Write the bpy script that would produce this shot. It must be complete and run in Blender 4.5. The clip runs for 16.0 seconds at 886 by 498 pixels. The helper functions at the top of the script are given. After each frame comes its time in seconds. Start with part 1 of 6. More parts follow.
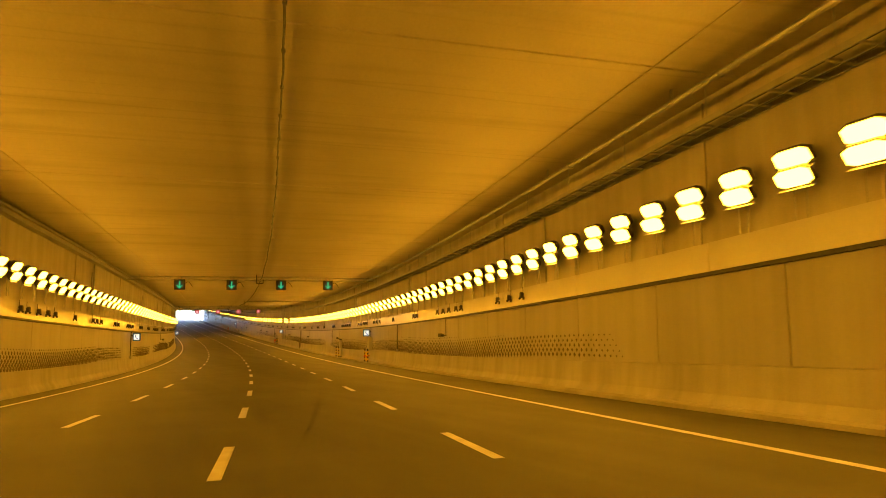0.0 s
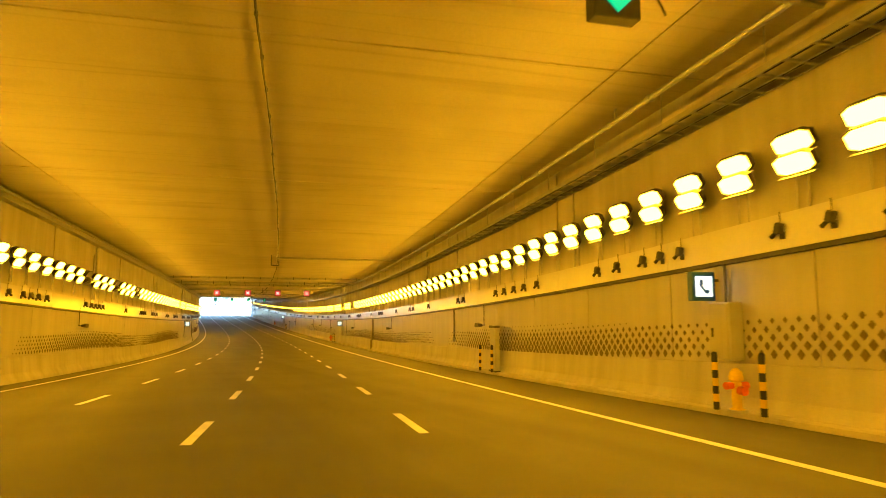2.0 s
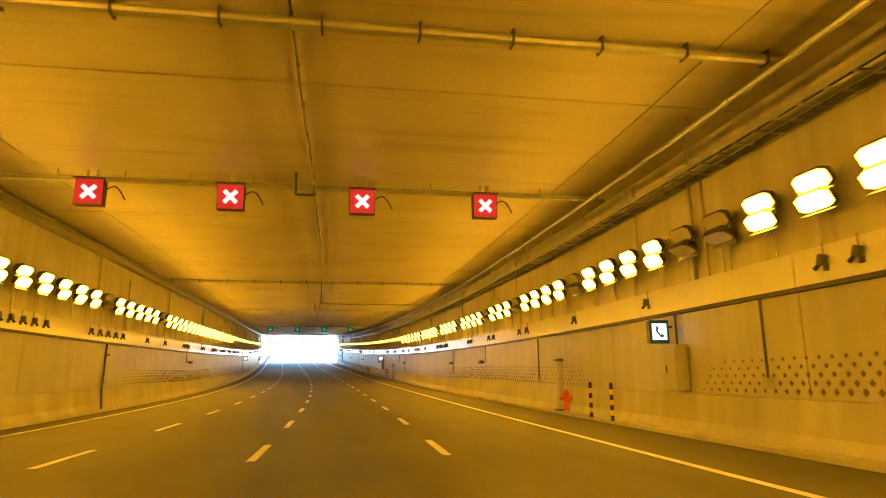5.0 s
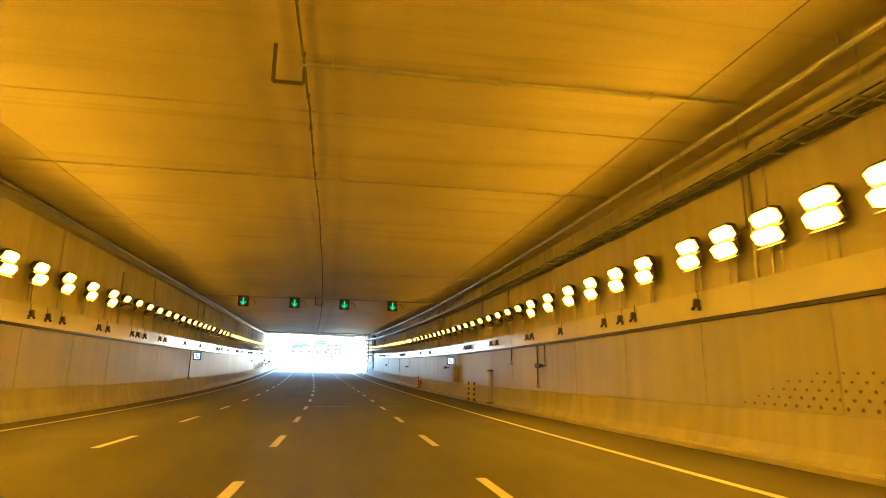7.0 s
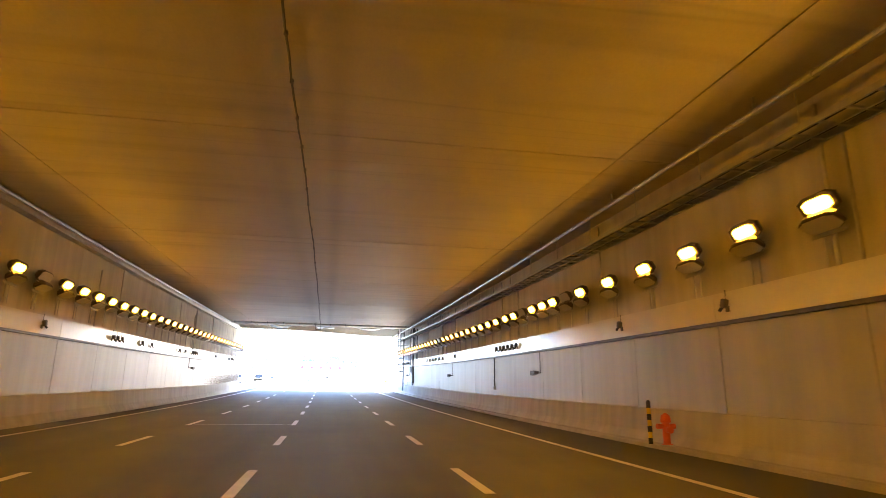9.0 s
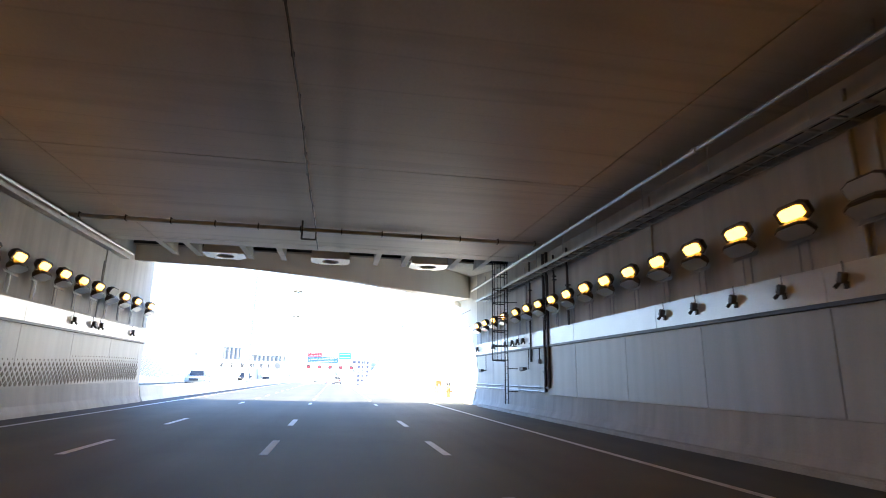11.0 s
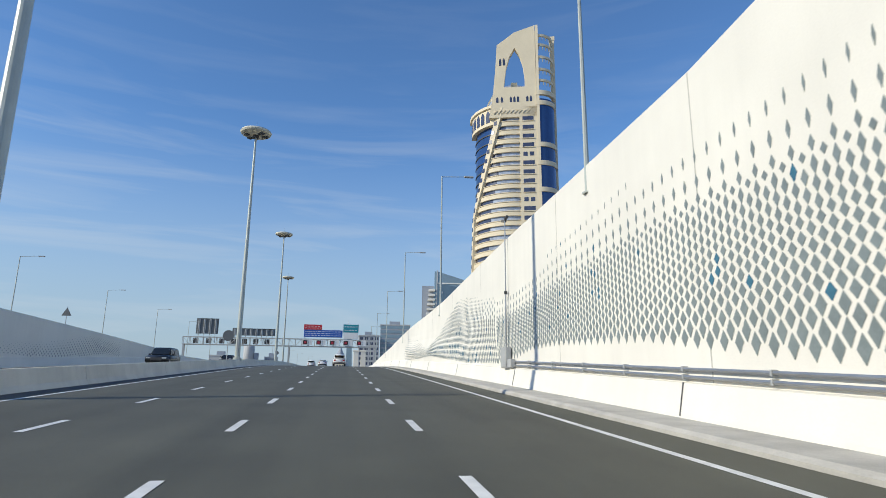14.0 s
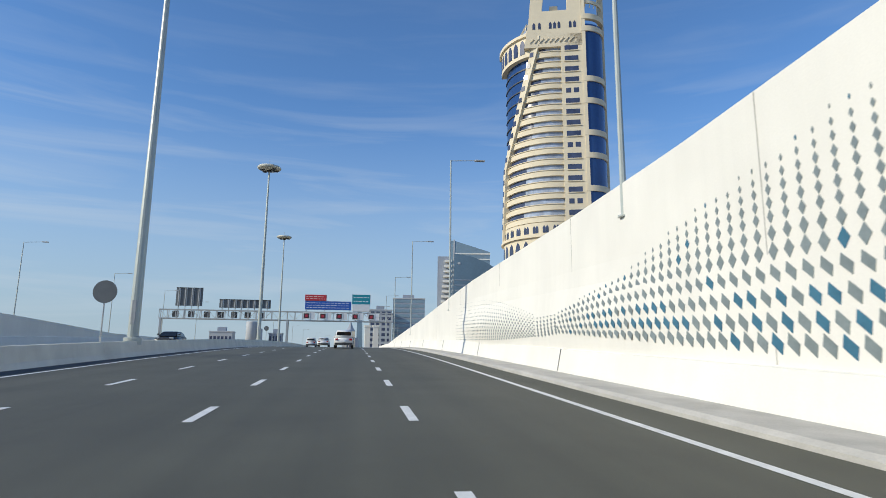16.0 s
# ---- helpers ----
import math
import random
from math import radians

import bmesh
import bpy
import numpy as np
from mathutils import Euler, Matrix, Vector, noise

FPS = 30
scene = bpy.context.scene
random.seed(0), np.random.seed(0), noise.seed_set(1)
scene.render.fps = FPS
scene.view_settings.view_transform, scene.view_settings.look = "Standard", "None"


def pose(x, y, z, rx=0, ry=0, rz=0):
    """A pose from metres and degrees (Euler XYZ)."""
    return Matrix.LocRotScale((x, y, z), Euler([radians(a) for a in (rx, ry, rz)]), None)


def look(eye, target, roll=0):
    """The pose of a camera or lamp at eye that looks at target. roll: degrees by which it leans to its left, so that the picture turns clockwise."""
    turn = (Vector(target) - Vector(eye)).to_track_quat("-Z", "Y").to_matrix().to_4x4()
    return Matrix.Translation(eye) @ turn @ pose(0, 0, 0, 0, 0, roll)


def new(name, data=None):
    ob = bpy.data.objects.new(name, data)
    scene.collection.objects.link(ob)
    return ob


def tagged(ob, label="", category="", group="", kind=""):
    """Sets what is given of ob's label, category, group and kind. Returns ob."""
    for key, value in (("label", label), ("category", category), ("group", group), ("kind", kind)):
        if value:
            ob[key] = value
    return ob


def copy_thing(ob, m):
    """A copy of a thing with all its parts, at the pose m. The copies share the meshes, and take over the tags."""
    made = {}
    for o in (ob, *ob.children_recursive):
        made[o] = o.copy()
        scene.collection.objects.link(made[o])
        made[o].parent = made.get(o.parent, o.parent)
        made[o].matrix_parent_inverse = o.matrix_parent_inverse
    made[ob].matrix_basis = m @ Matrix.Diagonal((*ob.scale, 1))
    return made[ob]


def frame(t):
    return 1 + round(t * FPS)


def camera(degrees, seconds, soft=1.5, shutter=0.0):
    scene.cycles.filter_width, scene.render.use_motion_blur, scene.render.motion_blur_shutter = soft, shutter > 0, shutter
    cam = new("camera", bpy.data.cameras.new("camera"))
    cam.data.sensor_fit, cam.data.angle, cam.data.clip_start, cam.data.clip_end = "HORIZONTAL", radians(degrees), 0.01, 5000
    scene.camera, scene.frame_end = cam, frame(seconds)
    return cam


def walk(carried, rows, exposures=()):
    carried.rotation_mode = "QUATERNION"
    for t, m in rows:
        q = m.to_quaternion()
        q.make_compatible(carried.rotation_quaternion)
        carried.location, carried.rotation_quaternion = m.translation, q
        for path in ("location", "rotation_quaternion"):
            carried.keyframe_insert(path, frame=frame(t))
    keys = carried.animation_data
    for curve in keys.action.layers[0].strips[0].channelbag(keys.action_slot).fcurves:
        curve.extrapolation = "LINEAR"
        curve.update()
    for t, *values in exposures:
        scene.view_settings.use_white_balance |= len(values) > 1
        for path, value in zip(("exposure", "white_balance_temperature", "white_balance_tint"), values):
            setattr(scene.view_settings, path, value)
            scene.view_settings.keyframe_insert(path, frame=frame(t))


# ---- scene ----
cam = camera(73.63, 16.0, soft=0.85, shutter=0.08)
# seconds, x, y, z, pitch, roll, heading
ROWS = [
    (0, -23.476, -7.438, 4.248, 5.93, -0.44, -29.32),
    (0.5, -20.764, 2.597, 3.563, 5.61, -0.51, -27.97),
    (1, -18.171, 12.571, 2.918, 5.79, -0.28, -26.54),
    (1.5, -15.891, 22.545, 2.330, 5.14, 0.24, -25.51),
    (2, -13.738, 32.382, 1.802, 6.18, -0.06, -24.11),
    (2.5, -11.783, 42.226, 1.326, 6.70, -0.98, -23.12),
    (3, -9.996, 52.365, 0.889, 8.22, -0.69, -22.06),
    (3.5, -8.297, 62.960, 0.490, 11.56, 0.67, -18.52),
    (4, -6.718, 73.633, 0.147, 11.16, -0.32, -16.83),
    (6.5, -1.336, 124.137, -0.685, 12.15, 0.66, -13.03),
    (7, -0.692, 134.490, -0.696, 12.74, 0.67, -12.38),
    (7.5, -0.220, 144.595, -0.656, 13.30, 0.68, -11.83),
    (8, 0.312, 155.139, -0.561, 13.75, 0.37, -11.50),
    (8.5, 0.765, 165.175, -0.419, 12.98, 0.25, -11.36),
    (9, 0.963, 175.426, -0.223, 14.47, 0.56, -10.92),
    (11.5, 1.441, 224.113, 1.264, 14.69, 1.06, -9.21),
    (12, 1.630, 233.472, 1.641, 14.01, 1.18, -8.36),
    (12.5, 1.749, 242.462, 2.009, 14.52, 0.66, -8.87),
    (13, 1.857, 251.461, 2.380, 14.36, 0.81, -8.96),
    (13.5, 1.848, 260.041, 2.736, 14.10, 0.80, -9.22),
    (14, 2.043, 268.771, 3.100, 12.56, 0.60, -9.49),
    (14.5, 2.175, 277.304, 3.458, 11.80, -0.46, -9.25),
    (15, 2.265, 286.061, 3.826, 10.76, 0.34, -8.75),
    (15.5, 2.403, 294.486, 4.175, 10.92, 0.10, -8.54),
    (16, 2.562, 303.137, 4.527, 10.25, 0.55, -8.58),
]


def row_pose(x, y, z, pitch, roll, yaw):
    a, b = radians(yaw), radians(pitch)
    way = Vector((-math.sin(a) * math.cos(b), math.cos(a) * math.cos(b), math.sin(b)))
    eye = Vector((x, y, z))
    return look(eye, eye + way * 5, roll)


EXPOSURES = [(0.0, 3.25, 6500, 10), (0.5, 3.62, 6500, 10), (1.0, 3.88, 6500, -6), (2.5, 4.0, 6500, -12), (4.0, 4.1, 6500, -2),
             (6.5, 4.05, 6500, -5), (7.3, 4.2, 6550, 3), (8.2, 4.75, 7050, 14), (9.0, 4.6, 7050, 13), (11.0, 3.2, 6800, 10),
             (11.5, 2.45, 6700, 10), (11.8, 1.45, 7100, 9), (12.0, 0.62, 7700, 8), (12.5, 0.05, 6900, 6), (16.0, 0.0, 6750, 6)]
walk(cam, [(t, row_pose(*v)) for t, *v in ROWS], EXPOSURES)

# ---- light ----
SUN_ELEVATION, SUN_AZIMUTH = 28.0, 256.0   # azimuth: clockwise from the road's onward direction
world = bpy.data.worlds.new("sky")
scene.world = world
world.use_nodes = True
wn = world.node_tree
wn.nodes.clear()
sky = wn.nodes.new("ShaderNodeTexSky")
sky.sky_type = "NISHITA"
sky.sun_disc = False
sky.sun_elevation = radians(SUN_ELEVATION)
sky.sun_rotation = radians(SUN_AZIMUTH)
sky.air_density, sky.dust_density, sky.ozone_density = 1.0, 0.2, 2.0
geo = wn.nodes.new("ShaderNodeTexCoord")
flat = wn.nodes.new("ShaderNodeMapping")
flat.inputs["Scale"].default_value = (1.1, 1.1, 11.0)
flat.inputs["Rotation"].default_value = (0.0, radians(6), radians(20))
cirrus = wn.nodes.new("ShaderNodeTexNoise")
cirrus.inputs["Scale"].default_value = 2.2
cirrus.inputs["Detail"].default_value = 7.0
cirrus.inputs["Roughness"].default_value = 0.55
cirrus.inputs["Distortion"].default_value = 0.6
veil = wn.nodes.new("ShaderNodeMapRange")
veil.inputs["From Min"].default_value, veil.inputs["From Max"].default_value = 0.47, 0.8
veil.inputs["To Min"].default_value, veil.inputs["To Max"].default_value = 0.0, 0.5
cloud = wn.nodes.new("ShaderNodeMixRGB")
cloud.inputs["Color2"].default_value = (5.6, 6.3, 7.4, 1)
bg = wn.nodes.new("ShaderNodeBackground")
bg.inputs["Strength"].default_value = 0.103
wout = wn.nodes.new("ShaderNodeOutputWorld")
wn.links.new(geo.outputs["Generated"], flat.inputs["Vector"])
wn.links.new(flat.outputs["Vector"], cirrus.inputs["Vector"])
wn.links.new(cirrus.outputs["Fac"], veil.inputs["Value"])
low = wn.nodes.new("ShaderNodeMapRange")
low.interpolation_type = "SMOOTHSTEP"
low.inputs["From Min"].default_value, low.inputs["From Max"].default_value = 0.2, 0.5
low.inputs["To Min"].default_value, low.inputs["To Max"].default_value = 1.0, 0.18
thin = wn.nodes.new("ShaderNodeMath")
thin.operation = "MULTIPLY"
wn.links.new(veil.outputs["Result"], thin.inputs[0])
wn.links.new(low.outputs["Result"], thin.inputs[1])
wn.links.new(thin.outputs["Value"], cloud.inputs["Fac"])
deep = wn.nodes.new("ShaderNodeMixRGB")
deep.blend_type, deep.inputs["Fac"].default_value = "MULTIPLY", 1.0
deep.inputs["Color2"].default_value = (0.85, 1.22, 1.68, 1)
part_z = wn.nodes.new("ShaderNodeSeparateXYZ")
haze_at = wn.nodes.new("ShaderNodeMapRange")
haze_at.interpolation_type = "SMOOTHSTEP"
haze_at.inputs["From Min"].default_value, haze_at.inputs["From Max"].default_value = -0.02, 0.42
haze_at.inputs["To Min"].default_value, haze_at.inputs["To Max"].default_value = 0.92, 0.0
haze = wn.nodes.new("ShaderNodeMixRGB")
haze.inputs["Color2"].default_value = (3.7, 4.7, 5.9, 1)
wn.links.new(geo.outputs["Generated"], part_z.inputs["Vector"])
wn.links.new(part_z.outputs["Z"], haze_at.inputs["Value"])
wn.links.new(part_z.outputs["Z"], low.inputs["Value"])
wn.links.new(sky.outputs["Color"], deep.inputs["Color1"])
wn.links.new(deep.outputs["Color"], haze.inputs["Color1"])
wn.links.new(haze_at.outputs["Result"], haze.inputs["Fac"])
wn.links.new(haze.outputs["Color"], cloud.inputs["Color1"])
wn.links.new(cloud.outputs["Color"], bg.inputs["Color"])
wn.links.new(bg.outputs["Background"], wout.inputs["Surface"])

sun_data = bpy.data.lights.new("sun", "SUN")
sun_data.energy, sun_data.angle, sun_data.color = 3.75, radians(0.53), (1.0, 0.93, 0.80)
sun = new("sun", sun_data)
sa, se = radians(SUN_AZIMUTH), radians(SUN_ELEVATION)
sun_from = Vector((math.sin(sa) * math.cos(se), math.cos(sa) * math.cos(se), math.sin(se)))
sun.matrix_world = look(sun_from * 100, (0, 0, 0))

# ---- the line of the road: station, grade, curvature to the left ----
LINE = [(0, -0.0661, 0.001533), (60, -0.0362, 0.001096), (120, -0.006, 0.001325), (180, 0.0237, 0.000813),
        (230, 0.0407, 0.0), (280, 0.0422, 0.0), (330, 0.0385, 0.0), (380, 0.0172, 0.0), (450, 0.0, 0.0)]
ST = np.arange(-80.0, 1500.0, 1.0)
_k = np.interp(ST, [a for a, b, c in LINE], [c for a, b, c in LINE])
_g = np.interp(ST, [a for a, b, c in LINE], [b for a, b, c in LINE])
PSI = np.cumsum(_k)
PSI -= np.interp(260, ST, PSI)
LX, LY, LZ = np.cumsum(-np.sin(PSI)), np.cumsum(np.cos(PSI)), np.cumsum(_g)
LX -= np.interp(230, ST, LX)
LZ -= np.interp(230, ST, LZ)
LY += 230 - np.interp(230, ST, LY)


def at(s, u, h=0.0):
    """The point at station s, u metres right of the middle lane line and h over the road."""
    q = np.interp(s, ST, PSI)
    return Vector((np.interp(s, ST, LX) + u * math.cos(q), np.interp(s, ST, LY) + u * math.sin(q), np.interp(s, ST, LZ) + h))


def heading(s):
    return math.degrees(np.interp(s, ST, PSI))


def stand(s, u, h=0.0, turn=0.0):
    """An upright pose at a station, facing along the road."""
    return Matrix.Translation(at(s, u, h)) @ pose(0, 0, 0, 0, 0, heading(s) + turn)


# ---- materials ----
def shader(name, base, rough=0.7, metal=0.0, vary=0.12, scale=1.5, fine=40.0, bump=0.15, tint=None, streak=0.0, emit=0.0, per_object=0.0, spec=0.5):
    """A surface with mottling at two scales, bump, and upright streaks where asked."""
    m = bpy.data.materials.new(name)
    m.use_nodes = True
    n = m.node_tree
    b = n.nodes["Principled BSDF"]
    b.inputs["Roughness"].default_value, b.inputs["Metallic"].default_value = rough, metal
    b.inputs["Specular IOR Level"].default_value = spec
    tc = n.nodes.new("ShaderNodeTexCoord")
    big = n.nodes.new("ShaderNodeTexNoise")
    big.inputs["Scale"].default_value, big.inputs["Detail"].default_value = scale, 6.0
    small = n.nodes.new("ShaderNodeTexNoise")
    small.inputs["Scale"].default_value, small.inputs["Detail"].default_value = fine, 3.0
    geom = n.nodes.new("ShaderNodeNewGeometry")
    n.links.new(geom.outputs["Position"], big.inputs["Vector"])
    n.links.new(geom.outputs["Position"], small.inputs["Vector"])
    r1 = n.nodes.new("ShaderNodeMapRange")
    r1.inputs["From Min"].default_value, r1.inputs["From Max"].default_value = 0.3, 0.7
    r1.inputs["To Min"].default_value, r1.inputs["To Max"].default_value = 1 - vary, 1 + vary
    n.links.new(big.outputs["Fac"], r1.inputs["Value"])
    r2 = n.nodes.new("ShaderNodeMapRange")
    r2.inputs["From Min"].default_value, r2.inputs["From Max"].default_value = 0.25, 0.75
    r2.inputs["To Min"].default_value, r2.inputs["To Max"].default_value = 1 - vary * 0.6, 1 + vary * 0.6
    n.links.new(small.outputs["Fac"], r2.inputs["Value"])
    mul = n.nodes.new("ShaderNodeMath")
    mul.operation = "MULTIPLY"
    n.links.new(r1.outputs["Result"], mul.inputs[0])
    n.links.new(r2.outputs["Result"], mul.inputs[1])
    last = mul
    if streak:
        sm = n.nodes.new("ShaderNodeMapping")
        sm.inputs["Scale"].default_value = (1.6, 1.6, 0.09)
        st = n.nodes.new("ShaderNodeTexNoise")
        st.inputs["Scale"].default_value, st.inputs["Detail"].default_value = 1.3, 5.0
        n.links.new(geom.outputs["Position"], sm.inputs["Vector"])
        n.links.new(sm.outputs["Vector"], st.inputs["Vector"])
        r3 = n.nodes.new("ShaderNodeMapRange")
        r3.inputs["From Min"].default_value, r3.inputs["From Max"].default_value = 0.35, 0.7
        r3.inputs["To Min"].default_value, r3.inputs["To Max"].default_value = 1 + streak * 0.3, 1 - streak
        n.links.new(st.outputs["Fac"], r3.inputs["Value"])
        m2 = n.nodes.new("ShaderNodeMath")
        m2.operation = "MULTIPLY"
        n.links.new(last.outputs[0], m2.inputs[0])
        n.links.new(r3.outputs["Result"], m2.inputs[1])
        last = m2
    if per_object:
        oi = n.nodes.new("ShaderNodeObjectInfo")
        r4 = n.nodes.new("ShaderNodeMapRange")
        r4.inputs["To Min"].default_value, r4.inputs["To Max"].default_value = 1 - per_object, 1 + per_object
        n.links.new(oi.outputs["Random"], r4.inputs["Value"])
        m3 = n.nodes.new("ShaderNodeMath")
        m3.operation = "MULTIPLY"
        n.links.new(last.outputs[0], m3.inputs[0])
        n.links.new(r4.outputs["Result"], m3.inputs[1])
        last = m3
    col = n.nodes.new("ShaderNodeVectorMath")
    col.operation = "SCALE"
    col.inputs[0].default_value = base
    n.links.new(last.outputs[0], col.inputs["Scale"])
    n.links.new(col.outputs["Vector"], b.inputs["Base Color"])
    if bump:
        bp = n.nodes.new("ShaderNodeBump")
        bp.inputs["Strength"].default_value, bp.inputs["Distance"].default_value = bump, 0.02
        n.links.new(small.outputs["Fac"], bp.inputs["Height"])
        n.links.new(bp.outputs["Normal"], b.inputs["Normal"])
    return m


def glow(name, color, strength, base=(0.8, 0.8, 0.8)):
    m = bpy.data.materials.new(name)
    m.use_nodes = True
    b = m.node_tree.nodes["Principled BSDF"]
    b.inputs["Base Color"].default_value = (*base, 1)
    b.inputs["Emission Color"].default_value = (*color, 1)
    b.inputs["Emission Strength"].default_value = strength
    return m


ASPHALT = shader("asphalt", (0.086, 0.085, 0.062), 0.72, vary=0.14, scale=0.35, fine=60, bump=0.25)
an = ASPHALT.node_tree
ag = an.nodes.new("ShaderNodeNewGeometry")
am = an.nodes.new("ShaderNodeMapping")
am.inputs["Scale"].default_value = (0.85, 0.01, 0.3)
aw = an.nodes.new("ShaderNodeTexNoise")
aw.inputs["Scale"].default_value, aw.inputs["Detail"].default_value = 1.0, 4.0
ar = an.nodes.new("ShaderNodeMapRange")
ar.inputs["From Min"].default_value, ar.inputs["From Max"].default_value = 0.35, 0.65
ar.inputs["To Min"].default_value, ar.inputs["To Max"].default_value = 0.84, 1.13
ax = an.nodes.new("ShaderNodeVectorMath")
ax.operation = "SCALE"
ab = an.nodes["Principled BSDF"]
an.links.new(ag.outputs["Position"], am.inputs["Vector"])
an.links.new(am.outputs["Vector"], aw.inputs["Vector"])
an.links.new(aw.outputs["Fac"], ar.inputs["Value"])
an.links.new(ab.inputs["Base Color"].links[0].from_socket, ax.inputs[0])
an.links.new(ar.outputs["Result"], ax.inputs["Scale"])
an.links.new(ax.outputs["Vector"], ab.inputs["Base Color"])
# darker than the road: gutter stains plus painted-in shade of the barrier
SHOULDER = shader("worn asphalt with barrier shade", (0.075, 0.072, 0.068), 0.85, vary=0.2, scale=0.5, fine=50, bump=0.25)
PAINT = shader("white road paint", (0.72, 0.72, 0.7), 0.6, vary=0.12, scale=3, fine=70, bump=0.1)
CONCRETE = shader("light concrete", (0.5, 0.49, 0.46), 0.8, vary=0.1, scale=0.6, fine=30, bump=0.12, streak=0.16)
SOFFIT = shader("grey concrete ceiling", (0.55, 0.53, 0.48), 0.85, vary=0.1, scale=0.25, fine=18, bump=0.12)
CEILING = shader("board-marked concrete ceiling", (0.5, 0.47, 0.42), 0.52, vary=0.1, scale=0.25, fine=18, bump=0.12)
cn = CEILING.node_tree
uvn = cn.nodes.new("ShaderNodeUVMap")
uvn.uv_map = "line"
cm = cn.nodes.new("ShaderNodeMapping")
cm.inputs["Scale"].default_value = (0.12, 1.3, 1.0)
cw = cn.nodes.new("ShaderNodeTexNoise")
cw.inputs["Scale"].default_value, cw.inputs["Detail"].default_value = 1.0, 5.0
cr = cn.nodes.new("ShaderNodeMapRange")
cr.inputs["From Min"].default_value, cr.inputs["From Max"].default_value = 0.52, 0.72
cr.inputs["To Min"].default_value, cr.inputs["To Max"].default_value = 1.03, 0.84
cx = cn.nodes.new("ShaderNodeVectorMath")
cx.operation = "SCALE"
cn.links.new(uvn.outputs["UV"], cm.inputs["Vector"])
cn.links.new(cm.outputs["Vector"], cw.inputs["Vector"])
cn.links.new(cw.outputs["Fac"], cr.inputs["Value"])
cm2 = cn.nodes.new("ShaderNodeMapping")
cm2.inputs["Scale"].default_value = (0.012, 0.5, 1.0)
cw2 = cn.nodes.new("ShaderNodeTexNoise")
cw2.inputs["Scale"].default_value, cw2.inputs["Detail"].default_value = 1.0, 1.0
cd = cn.nodes.new("ShaderNodeMath")
cd.operation = "PINGPONG"
cd.inputs[1].default_value = 0.06
cr2 = cn.nodes.new("ShaderNodeMapRange")
cr2.inputs["From Min"].default_value, cr2.inputs["From Max"].default_value = 0.0, 0.0055
cr2.inputs["To Min"].default_value, cr2.inputs["To Max"].default_value = 0.83, 1.0
cmul = cn.nodes.new("ShaderNodeMath")
cmul.operation = "MULTIPLY"
cn.links.new(uvn.outputs["UV"], cm2.inputs["Vector"])
cn.links.new(cm2.outputs["Vector"], cw2.inputs["Vector"])
cn.links.new(cw2.outputs["Fac"], cd.inputs[0])
cn.links.new(cd.outputs["Value"], cr2.inputs["Value"])
cn.links.new(cr.outputs["Result"], cmul.inputs[0])
cn.links.new(cr2.outputs["Result"], cmul.inputs[1])
usep = cn.nodes.new("ShaderNodeSeparateXYZ")
cn.links.new(uvn.outputs["UV"], usep.inputs["Vector"])
# two darker bands along the ceiling, one each side of the middle
band_ramp = cn.nodes.new("ShaderNodeValToRGB")
band_ramp.color_ramp.interpolation = "EASE"
band_ramp.color_ramp.elements[0].position, band_ramp.color_ramp.elements[0].color = 0.0, (1, 1, 1, 1)
band_ramp.color_ramp.elements[1].position, band_ramp.color_ramp.elements[1].color = 1.0, (1, 1, 1, 1)
for place, grey in ((0.26, 1.0), (0.38, 0.9), (0.44, 0.8), (0.52, 0.95), (0.6, 0.97), (0.66, 0.8), (0.72, 0.97)):
    el = band_ramp.color_ramp.elements.new(place)
    el.color = (grey, grey, grey, 1)
sr = cn.nodes.new("ShaderNodeMapRange")
sr.inputs["From Min"].default_value, sr.inputs["From Max"].default_value = -3.5, 3.5
cn.links.new(usep.outputs["X"], sr.inputs["Value"])
cn.links.new(sr.outputs["Result"], band_ramp.inputs["Fac"])
cmul2 = cn.nodes.new("ShaderNodeMath")
cmul2.operation = "MULTIPLY"
cn.links.new(cmul.outputs["Value"], cmul2.inputs[0])
cn.links.new(band_ramp.outputs["Color"], cmul2.inputs[1])
cb = cn.nodes["Principled BSDF"]
cn.links.new(cb.inputs["Base Color"].links[0].from_socket, cx.inputs[0])
cn.links.new(cmul2.outputs["Value"], cx.inputs["Scale"])
cn.links.new(cx.outputs["Vector"], cb.inputs["Base Color"])
# near-black base: the depth shade of the portal recess as colour
VOID = shader("recess shade sheet", (0.025, 0.027, 0.034), 0.6, vary=0.2, scale=1, fine=20, bump=0.02)
CLADDING = shader("pale wall panel", (0.45, 0.445, 0.42), 0.46, vary=0.05, scale=0.4, fine=20, bump=0.015, streak=0.12, per_object=0.04, spec=0.55)
BAND = shader("white enamelled band", (0.7, 0.7, 0.68), 0.2, vary=0.05, scale=0.8, fine=20, bump=0.01, spec=1.0)
WHITE = shader("white cast concrete", (0.78, 0.75, 0.68), 0.75, vary=0.05, scale=0.3, fine=25, bump=0.06, streak=0.025)
KERB = shader("kerb concrete", (0.45, 0.43, 0.39), 0.85, vary=0.15, scale=1.2, fine=30, bump=0.15)
STEEL = shader("galvanised steel", (0.42, 0.43, 0.44), 0.4, metal=0.7, vary=0.1, scale=3, fine=40, bump=0.03)
DARK = shader("dark grey metal", (0.06, 0.06, 0.062), 0.5, vary=0.15, scale=4, fine=40, bump=0.03)
BLACK = shader("black rubber", (0.02, 0.02, 0.021), 0.6, vary=0.2, scale=6, fine=50, bump=0.05)
